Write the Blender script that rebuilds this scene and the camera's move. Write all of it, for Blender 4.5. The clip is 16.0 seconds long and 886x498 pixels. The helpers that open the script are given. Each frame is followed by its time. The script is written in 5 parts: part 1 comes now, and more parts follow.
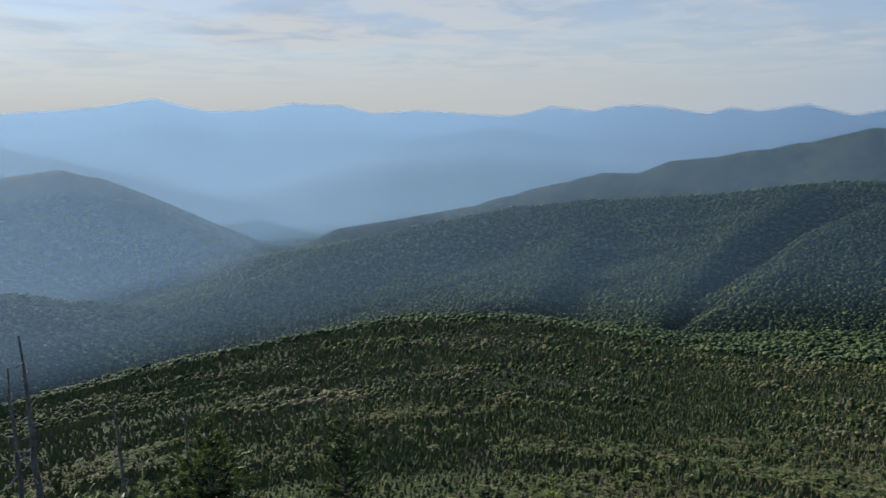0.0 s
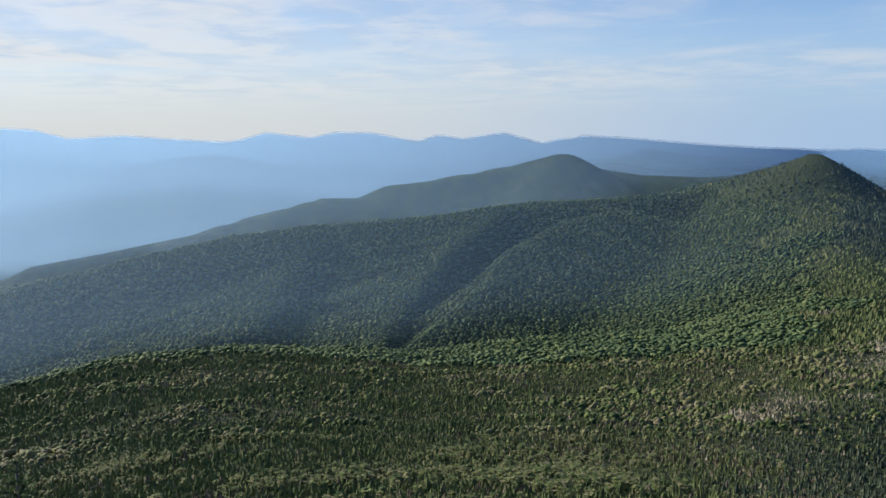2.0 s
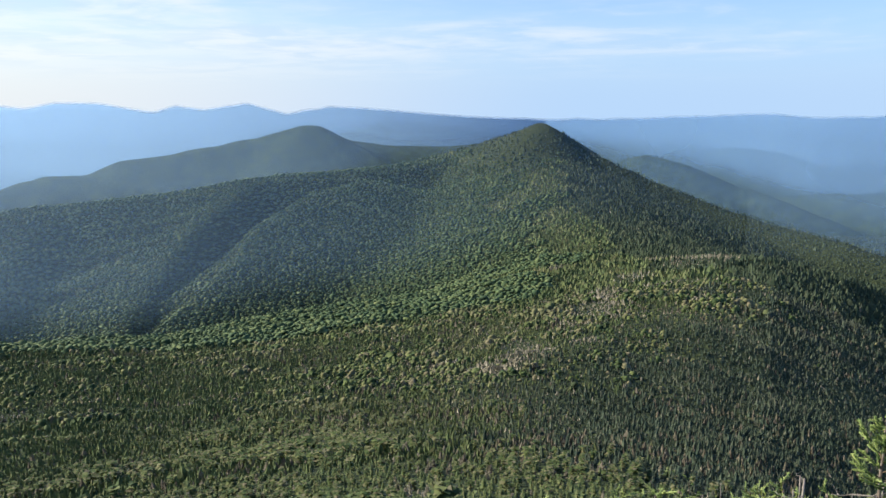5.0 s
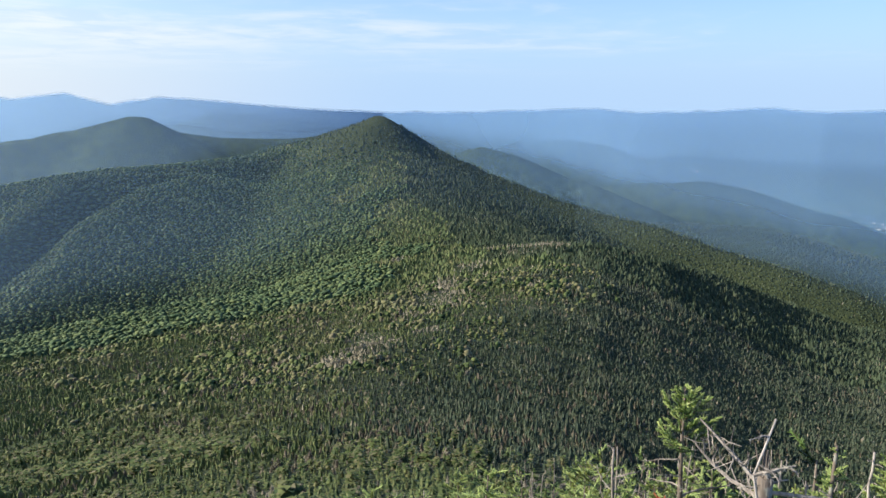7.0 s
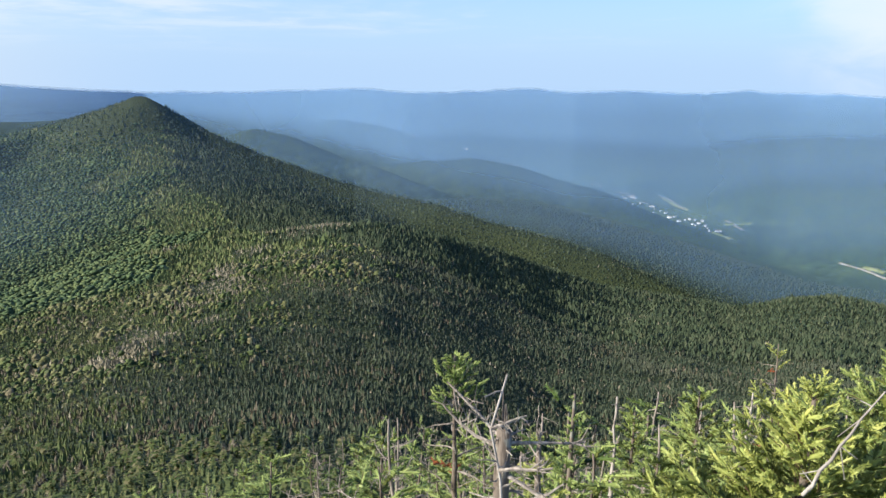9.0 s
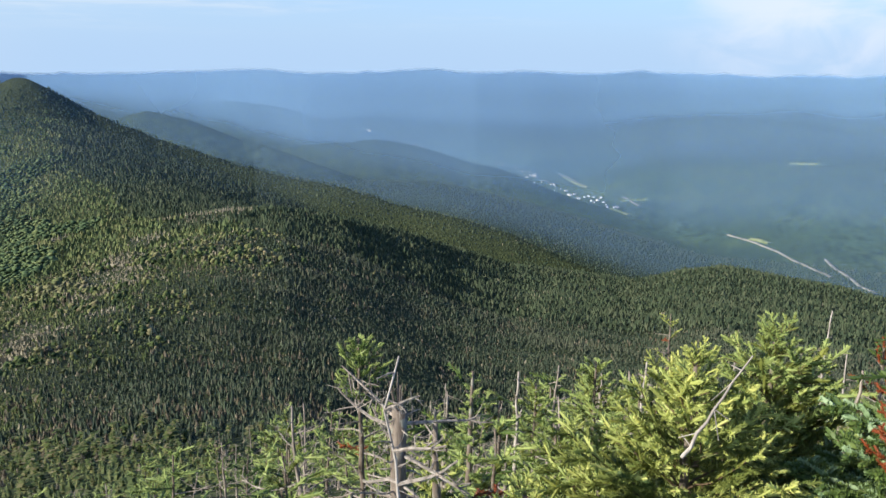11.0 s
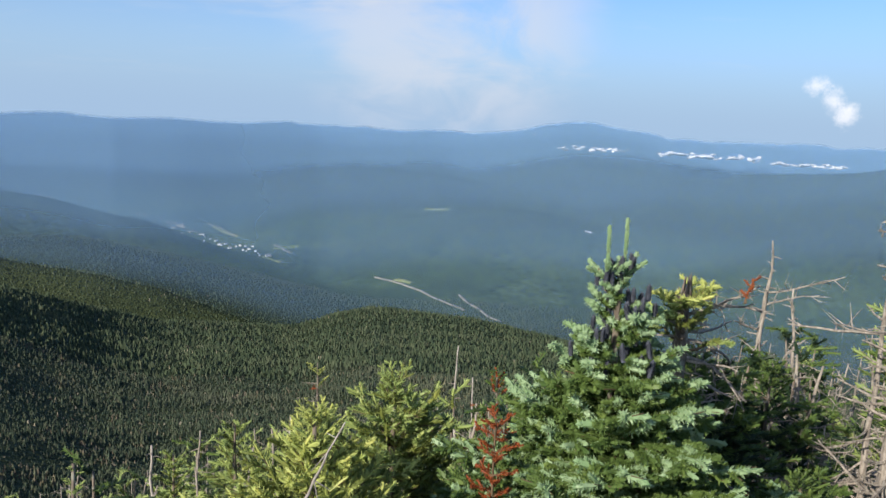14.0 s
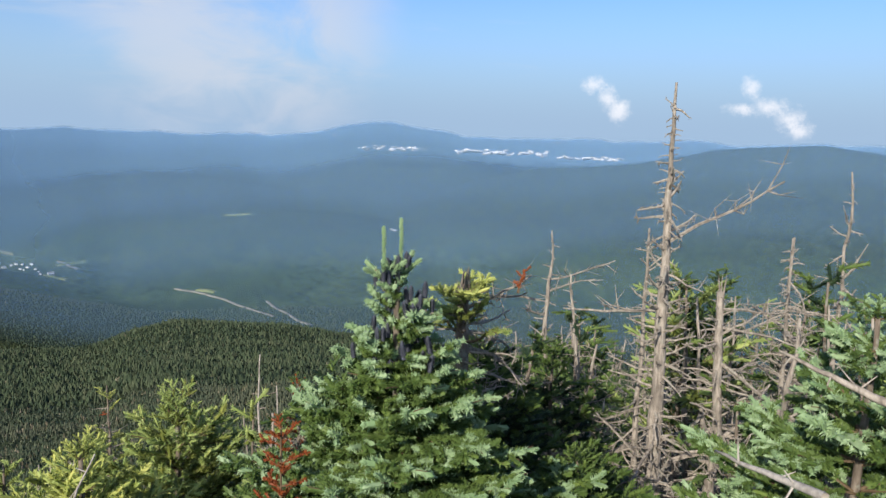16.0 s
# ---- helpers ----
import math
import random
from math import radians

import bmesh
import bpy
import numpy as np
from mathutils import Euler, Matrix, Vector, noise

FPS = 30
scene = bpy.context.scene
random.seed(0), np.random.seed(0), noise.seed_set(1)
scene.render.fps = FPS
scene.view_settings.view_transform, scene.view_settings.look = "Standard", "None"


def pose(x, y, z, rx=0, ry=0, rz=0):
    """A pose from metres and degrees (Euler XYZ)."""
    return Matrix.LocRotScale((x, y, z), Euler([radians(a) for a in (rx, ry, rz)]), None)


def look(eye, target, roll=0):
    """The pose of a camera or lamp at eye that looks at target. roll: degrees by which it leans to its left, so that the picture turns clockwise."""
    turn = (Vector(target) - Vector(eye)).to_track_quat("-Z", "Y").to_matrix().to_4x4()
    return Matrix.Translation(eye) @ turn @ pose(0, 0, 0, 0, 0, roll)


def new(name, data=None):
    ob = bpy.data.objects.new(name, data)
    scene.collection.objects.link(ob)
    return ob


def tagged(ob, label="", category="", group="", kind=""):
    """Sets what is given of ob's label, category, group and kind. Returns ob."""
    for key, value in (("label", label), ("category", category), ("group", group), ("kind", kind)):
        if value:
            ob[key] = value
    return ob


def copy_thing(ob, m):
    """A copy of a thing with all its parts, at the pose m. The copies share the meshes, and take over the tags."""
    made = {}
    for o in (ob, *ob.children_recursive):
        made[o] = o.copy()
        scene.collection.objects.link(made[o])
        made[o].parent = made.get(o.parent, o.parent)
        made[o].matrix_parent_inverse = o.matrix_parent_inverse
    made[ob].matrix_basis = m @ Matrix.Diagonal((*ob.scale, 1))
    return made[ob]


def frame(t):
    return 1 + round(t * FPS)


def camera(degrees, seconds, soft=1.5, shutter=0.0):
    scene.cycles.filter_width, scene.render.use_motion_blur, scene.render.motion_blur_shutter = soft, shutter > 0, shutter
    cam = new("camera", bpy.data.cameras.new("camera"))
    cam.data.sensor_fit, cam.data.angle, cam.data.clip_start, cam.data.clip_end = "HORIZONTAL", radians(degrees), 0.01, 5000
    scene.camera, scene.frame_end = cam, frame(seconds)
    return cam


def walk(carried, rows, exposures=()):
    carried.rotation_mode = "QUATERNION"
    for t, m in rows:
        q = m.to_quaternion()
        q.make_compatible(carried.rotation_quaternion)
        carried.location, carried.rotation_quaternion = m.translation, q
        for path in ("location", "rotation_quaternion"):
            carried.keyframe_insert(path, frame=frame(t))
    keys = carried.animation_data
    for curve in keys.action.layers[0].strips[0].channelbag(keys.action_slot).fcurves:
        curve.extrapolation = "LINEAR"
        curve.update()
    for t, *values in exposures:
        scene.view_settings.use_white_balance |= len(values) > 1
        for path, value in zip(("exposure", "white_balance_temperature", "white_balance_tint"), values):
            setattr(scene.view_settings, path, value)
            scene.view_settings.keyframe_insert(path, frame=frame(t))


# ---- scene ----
# ---------- camera ----------
cam = camera(59.05, 16.0)
PATH = [
    (0.0, 0.010, -0.005, 1.570, 80.40, 0.88, -0.15),
    (0.5, 0.044, -0.019, 1.569, 81.18, 1.54, -4.93),
    (1.0, 0.084, -0.035, 1.568, 82.12, 1.51, -10.61),
    (1.5, 0.123, -0.052, 1.567, 82.32, 1.04, -15.83),
    (2.0, 0.158, -0.071, 1.566, 82.03, 0.60, -20.41),
    (2.5, 0.190, -0.092, 1.564, 81.66, 1.02, -24.36),
    (3.0, 0.219, -0.114, 1.563, 81.04, 0.95, -27.95),
    (3.5, 0.243, -0.137, 1.562, 80.48, 0.80, -29.99),
    (4.0, 0.268, -0.159, 1.562, 80.15, 0.78, -32.74),
    (6.5, 0.369, -0.290, 1.558, 79.41, 0.27, -47.38),
    (7.0, 0.384, -0.295, 1.557, 79.15, 0.07, -50.29),
    (7.5, 0.391, -0.300, 1.557, 78.31, -0.44, -53.21),
    (8.0, 0.400, -0.315, 1.556, 78.01, -0.81, -57.35),
    (8.5, 0.412, -0.342, 1.552, 77.96, -0.61, -62.51),
    (9.0, 0.420, -0.368, 1.552, 77.76, -0.20, -66.50),
    (9.5, 0.425, -0.387, 1.551, 77.59, -0.10, -69.60),
    (12.0, 0.457, -0.416, 1.560, 76.58, -0.62, -78.52),
    (12.5, 0.478, -0.448, 1.566, 78.00, -0.89, -83.99),
    (13.0, 0.499, -0.471, 1.573, 79.44, -1.53, -89.40),
    (13.5, 0.512, -0.494, 1.584, 80.09, -2.24, -94.19),
    (14.0, 0.514, -0.517, 1.587, 80.50, -2.35, -98.62),
    (14.5, 0.511, -0.533, 1.589, 80.72, -2.29, -102.02),
    (15.0, 0.503, -0.554, 1.589, 80.95, -1.77, -105.08),
    (15.5, 0.494, -0.583, 1.592, 80.97, -1.54, -109.42),
    (16.0, 0.496, -0.607, 1.598, 81.00, -1.37, -113.06),
]
walk(cam, [(t, pose(x, y, z, rx, ry, rz)) for t, x, y, z, rx, ry, rz in PATH],
     exposures=[(0.0, -0.25), (1.5, 0.0), (4.0, 0.48), (8.5, 0.54), (12.0, 0.38), (13.5, 0.2), (16.0, 0.08)])

# ---------- sky and sun ----------
SUN_AZ, SUN_EL = -42.0, 27.0      # clockwise from +y, above the horizon


class Nodes:
    """Short hand for building a node tree."""

    def __init__(self, tree):
        self.tree = tree
        tree.nodes.clear()

    def add(self, kind, ins=None, **props):
        n = self.tree.nodes.new(kind)
        for k, v in props.items():
            setattr(n, k, v)
        for k, v in (ins or {}).items():
            self.put(n.inputs[k], v)
        return n

    def put(self, socket, v):
        if isinstance(v, bpy.types.NodeSocket):
            self.tree.links.new(v, socket)
        else:
            socket.default_value = v

    def math(self, op, a, b=0.0, c=0.0, clamp=False):
        n = self.add("ShaderNodeMath", {0: a, 1: b, 2: c}, operation=op, use_clamp=clamp)
        return n.outputs[0]

    def vmath(self, op, a, b=(0, 0, 0)):
        n = self.add("ShaderNodeVectorMath", {0: a, 1: b}, operation=op)
        return n.outputs["Value"] if op in ("DOT_PRODUCT", "LENGTH") else n.outputs["Vector"]

    def mix(self, fac, a, b):
        n = self.add("ShaderNodeMix", data_type="RGBA")
        self.put(n.inputs[0], fac), self.put(n.inputs[6], a), self.put(n.inputs[7], b)
        return n.outputs[2]

    def noise(self, vec, scale, detail=3.0, rough=0.55, distortion=0.0):
        return self.add("ShaderNodeTexNoise", {"Vector": vec, "Scale": scale, "Detail": detail, "Roughness": rough, "Distortion": distortion}).outputs["Fac"]

    def ramp(self, x, lo, hi, smooth=True):
        n = self.add("ShaderNodeMapRange", {0: x, 1: lo, 2: hi, 3: 0.0, 4: 1.0}, interpolation_type="SMOOTHSTEP" if smooth else "LINEAR")
        return n.outputs[0]


def rgb(r, g, b):
    return (r, g, b, 1.0)


def bearing(az, el=0.0):
    a, e = radians(az), radians(el)
    return (math.sin(a) * math.cos(e), math.cos(a) * math.cos(e), math.sin(e))


def make_world():
    world = bpy.data.worlds.new("sky")
    world.use_nodes = True
    scene.world = world
    n = Nodes(world.node_tree)
    sky = n.add("ShaderNodeTexSky", sky_type="NISHITA", sun_disc=False, sun_elevation=radians(SUN_EL), sun_rotation=radians(SUN_AZ),
                altitude=1400.0, air_density=1.0, dust_density=0.7, ozone_density=1.5)
    way = n.add("ShaderNodeTexCoord").outputs["Generated"]
    sep = n.add("ShaderNodeSeparateXYZ", {0: way})
    up = n.math("MAXIMUM", sep.outputs[2], 0.0)
    # a cloud deck far overhead: the direction carried to a flat layer
    over = n.math("ADD", up, 0.045)
    flat = n.add("ShaderNodeCombineXYZ", {0: n.math("DIVIDE", sep.outputs[0], over), 1: n.math("DIVIDE", sep.outputs[1], over), 2: 0.0}).outputs[0]
    deck = n.noise(flat, 0.30, 7.0, 0.58, 0.5)
    fine = n.noise(flat, 1.3, 6.0, 0.6, 0.4)
    deck = n.math("ADD", deck, n.math("MULTIPLY", n.math("SUBTRACT", fine, 0.5), 0.22))
    # the deck thins out away from the sun
    side = n.vmath("DOT_PRODUCT", way, bearing(-25.0))
    cover = n.ramp(side, -0.75, 0.85, smooth=False)
    bank = n.ramp(n.vmath("DOT_PRODUCT", way, bearing(98.5, 8.0)), 0.975, 0.997)
    edge = n.math("SUBTRACT", 0.64, n.math("MULTIPLY", cover, 0.34))
    cloud = n.ramp(n.math("SUBTRACT", deck, edge), -0.06, 0.36)
    cloud = n.math("MULTIPLY", cloud, n.ramp(up, 0.02, 0.11))
    cloud = n.math("MULTIPLY", cloud, 0.82)
    # thin mist low over the horizon
    mist = n.math("MULTIPLY", n.ramp(n.math("SUBTRACT", 0.20, up), 0.0, 0.20), n.math("ADD", 0.96, n.math("MULTIPLY", cover, 0.03)))
    clear = n.mix(cover, rgb(0.60, 0.80, 1.10), rgb(0.86, 0.94, 1.06))
    clear = n.vmath("MULTIPLY", sky.outputs[0], clear)
    col = n.mix(mist, clear, n.mix(n.ramp(side, 0.25, 0.95), rgb(2.75, 3.9, 5.5), rgb(4.9, 5.1, 5.2)))
    white = n.mix(n.ramp(fine, 0.36, 0.58), rgb(3.7, 4.3, 5.2), rgb(5.7, 5.65, 5.6))
    col = n.mix(cloud, col, white)
    # one soft bank of thin white cloud over the valley
    veil = n.math("MULTIPLY", bank, n.ramp(n.math("ADD", n.noise(n.vmath("MULTIPLY", way, (1.0, 1.0, 2.0)), 8.0, 6.0, 0.55, 0.6), n.math("MULTIPLY", bank, 0.12)), 0.40, 0.74))
    col = n.mix(n.math("MULTIPLY", veil, 0.7), col, rgb(5.0, 5.35, 6.1))
    # small heaps of white cloud
    for az, el, w, h in ((123.7, 3.0, 0.8, 0.6), (124.7, 2.2, 0.9, 0.8), (125.6, 1.2, 0.7, 0.9), (134.1, 2.8, 0.6, 0.8), (133.5, 1.6, 0.9, 0.4), (135.4, 1.7, 1.5, 0.6), (136.6, 0.9, 1.1, 0.8), (137.3, 0.1, 0.8, 0.7)):
        x = n.math("DIVIDE", n.vmath("DOT_PRODUCT", way, bearing(az + 90.0)), math.sin(radians(w)))
        z = n.math("DIVIDE", n.math("SUBTRACT", sep.outputs[2], math.sin(radians(el))), math.sin(radians(h)))
        d = n.math("SQRT", n.math("ADD", n.math("MULTIPLY", x, x), n.math("MULTIPLY", z, z)))
        front = n.math("GREATER_THAN", n.vmath("DOT_PRODUCT", way, bearing(az)), 0.5)
        billow = n.noise(way, 42.0, 7.0, 0.68)
        puff = n.ramp(n.math("SUBTRACT", n.math("MULTIPLY", billow, 3.0), d), 0.15, 1.6)
        col = n.mix(n.math("MULTIPLY", n.math("MULTIPLY", puff, front), 0.62), col, rgb(8.6, 8.4, 8.6))
    bg = n.add("ShaderNodeBackground", {"Color": col, "Strength": 0.125})
    n.add("ShaderNodeOutputWorld", {0: bg.outputs[0]})


make_world()
sun_data = bpy.data.lights.new("sun", "SUN")
sun_data.energy, sun_data.angle, sun_data.color = 5.0, radians(0.6), (1.0, 0.93, 0.82)
sun = new("sun", sun_data)
sun.matrix_world = look(Vector(bearing(SUN_AZ, SUN_EL)) * 900.0, (0, 0, 0))


# ---------- materials ----------
def material(name):
    m = bpy.data.materials.new(name)
    m.use_nodes = True
    return m, Nodes(m.node_tree)


def finish(n, color, rough, height=None, strength=0.3, distance=0.1, spec=0.3):
    b = n.add("ShaderNodeBsdfPrincipled", {"Base Color": color, "Roughness": rough, "Specular IOR Level": spec})
    if height is not None:
        n.put(b.inputs["Normal"], n.add("ShaderNodeBump", {"Strength": strength, "Distance": distance, "Height": height}).outputs[0])
    n.add("ShaderNodeOutputMaterial", {0: b.outputs[0]})


def position(n):
    return n.add("ShaderNodeNewGeometry").outputs["Position"]


def woodland_material():
    """Forested mountain side: crowns of broadleaf trees and conifers."""
    m, n = material("woodland")
    p = position(n)
    crowns = n.add("ShaderNodeTexVoronoi", {"Vector": p, "Scale": 0.11, "Randomness": 1.0})
    patch = n.noise(p, 0.006, 4.0)
    stand = n.noise(p, 0.03, 3.0)
    # broadleaf trees fill the valleys, dark spruce the heights
    high = n.ramp(n.math("ADD", n.add("ShaderNodeSeparateXYZ", {0: p}).outputs[2], n.math("MULTIPLY", patch, 160.0)), -300.0, -190.0)
    low = n.mix(n.ramp(patch, 0.42, 0.58), rgb(0.045, 0.082, 0.036), rgb(0.085, 0.128, 0.052))
    low = n.mix(n.math("MULTIPLY", n.ramp(stand, 0.5, 0.62), 0.6), low, rgb(0.03, 0.058, 0.03))
    top = n.mix(n.ramp(stand, 0.4, 0.65), rgb(0.028, 0.044, 0.028), rgb(0.052, 0.074, 0.037))
    c = n.mix(high, low, top)
    c = n.mix(n.math("MULTIPLY", crowns.outputs["Color"], 0.35), c, rgb(0.095, 0.14, 0.045))
    # single large crowns, and shade painted dark into the hollows between the stands
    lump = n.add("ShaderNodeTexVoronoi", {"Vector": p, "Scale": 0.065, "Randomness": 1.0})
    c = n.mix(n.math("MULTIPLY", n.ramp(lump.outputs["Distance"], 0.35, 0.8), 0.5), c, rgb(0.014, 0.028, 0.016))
    c = n.mix(n.math("MULTIPLY", n.math("MULTIPLY", n.ramp(n.noise(p, 0.075, 4.0, 0.65), 0.52, 0.70), 0.32), n.math("SUBTRACT", 1.0, high)), c, rgb(0.12, 0.165, 0.06))
    # needle litter and undergrowth, darkened in colour for shade under the planted forest
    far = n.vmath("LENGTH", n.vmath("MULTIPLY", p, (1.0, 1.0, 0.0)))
    shaded_litter = n.mix(n.ramp(n.noise(p, 0.4, 4.0), 0.4, 0.65), rgb(0.032, 0.044, 0.020), rgb(0.062, 0.078, 0.032))
    c = n.mix(n.ramp(far, 1350.0, 1800.0), shaded_litter, c)
    h = n.math("ADD", n.math("SUBTRACT", 1.0, n.math("MULTIPLY", crowns.outputs["Distance"], 0.14)), n.math("MULTIPLY", n.noise(p, 0.35, 3.0), 0.5))
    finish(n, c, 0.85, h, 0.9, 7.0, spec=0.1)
    return m


def island_material(name, shades, rough=0.75, grain=3.0, spec=0.2, through_light=0.26):
    """Foliage or wood whose separate pieces each take a shade of their own."""
    m, n = material(name)
    r = n.add("ShaderNodeNewGeometry").outputs["Random Per Island"]
    ramp = n.add("ShaderNodeValToRGB", {0: r})
    el = ramp.color_ramp.elements
    while len(el) < len(shades):
        el.new(0.5)
    for i, c in enumerate(shades):
        el[i].position, el[i].color = i / max(1, len(shades) - 1), rgb(*c)
    p = position(n)
    g = n.noise(p, grain, 3.0)
    patch = n.noise(p, 0.02, 3.0)
    c = n.mix(n.math("MULTIPLY", n.ramp(g, 0.35, 0.75), 0.5), ramp.outputs[0], rgb(*[v * 0.45 for v in shades[0]]))
    c = n.mix(n.math("MULTIPLY", n.ramp(patch, 0.5, 0.72), 0.4), c, rgb(*[v * 1.2 for v in shades[-1]]))
    b = n.add("ShaderNodeBsdfPrincipled", {"Base Color": c, "Roughness": rough, "Specular IOR Level": spec})
    t = n.add("ShaderNodeBsdfTranslucent", {"Color": c})
    both = n.add("ShaderNodeMixShader", {0: through_light, 1: b.outputs[0], 2: t.outputs[0]})
    n.add("ShaderNodeOutputMaterial", {0: both.outputs[0]})
    return m


def haze_material():
    m, n = material("haze")
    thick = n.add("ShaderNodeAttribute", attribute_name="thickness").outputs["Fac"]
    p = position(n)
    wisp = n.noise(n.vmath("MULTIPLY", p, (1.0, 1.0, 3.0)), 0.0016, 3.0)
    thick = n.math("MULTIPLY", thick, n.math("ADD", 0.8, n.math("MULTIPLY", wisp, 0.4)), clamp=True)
    # fixed normals make the sheet send light from above on to both sides
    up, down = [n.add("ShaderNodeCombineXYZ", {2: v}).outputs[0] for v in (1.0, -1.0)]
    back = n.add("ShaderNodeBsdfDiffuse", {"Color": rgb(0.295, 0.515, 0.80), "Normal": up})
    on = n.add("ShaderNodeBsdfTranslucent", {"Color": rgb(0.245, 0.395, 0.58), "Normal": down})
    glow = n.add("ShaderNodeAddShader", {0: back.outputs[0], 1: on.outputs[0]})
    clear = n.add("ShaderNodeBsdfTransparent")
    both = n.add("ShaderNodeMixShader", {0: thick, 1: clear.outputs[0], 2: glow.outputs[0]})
    n.add("ShaderNodeOutputMaterial", {0: both.outputs[0]})
    return m


WOODLAND = woodland_material()
# spruce of the eastern flank, its colour darkened for lying in shade
SHADED_SPRUCE = island_material("shaded_spruce_foliage", [(0.042, 0.07, 0.0522), (0.0784, 0.112, 0.0725), (0.1288, 0.1652, 0.0986), (0.1714, 0.1764, 0.1201)], grain=1.5)
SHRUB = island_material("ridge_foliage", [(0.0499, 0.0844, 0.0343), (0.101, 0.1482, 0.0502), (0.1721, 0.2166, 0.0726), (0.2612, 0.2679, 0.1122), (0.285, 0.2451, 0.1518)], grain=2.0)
LEAFY = island_material("broadleaf_foliage", [(0.051, 0.0895, 0.0434), (0.085, 0.14, 0.0589), (0.1246, 0.1792, 0.0713), (0.1913, 0.2309, 0.0899)], grain=0.6, through_light=0.1)
DEAD = island_material("weathered_dead_wood", [(0.25, 0.225, 0.15), (0.36, 0.325, 0.23), (0.46, 0.415, 0.31)], rough=0.9, grain=9.0)
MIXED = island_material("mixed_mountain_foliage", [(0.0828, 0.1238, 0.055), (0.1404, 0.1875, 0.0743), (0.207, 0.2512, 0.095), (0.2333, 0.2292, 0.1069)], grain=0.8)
# spruce of the heights, also the shade-darkened tone of the far eastern side
HIGH_AND_SHADED = island_material("high_and_shaded_spruce_foliage", [(0.0405, 0.0662, 0.042), (0.0675, 0.0999, 0.0574), (0.0972, 0.135, 0.0714), (0.1296, 0.149, 0.0874)], grain=0.8)
DRY = island_material("dry_brown_foliage", [(0.115, 0.0978, 0.069), (0.1955, 0.1667, 0.115), (0.3105, 0.2702, 0.1955), (0.138, 0.1495, 0.069)], grain=4.0)
HAZE = haze_material()

# ---------- the shape of the land ----------
EYE = 1.6


def place(az, el, dist):
    """A point by bearing, elevation above the summit's eye level, and distance."""
    a = radians(az)
    return (dist * math.sin(a), dist * math.cos(a), EYE + dist * math.tan(radians(el)))


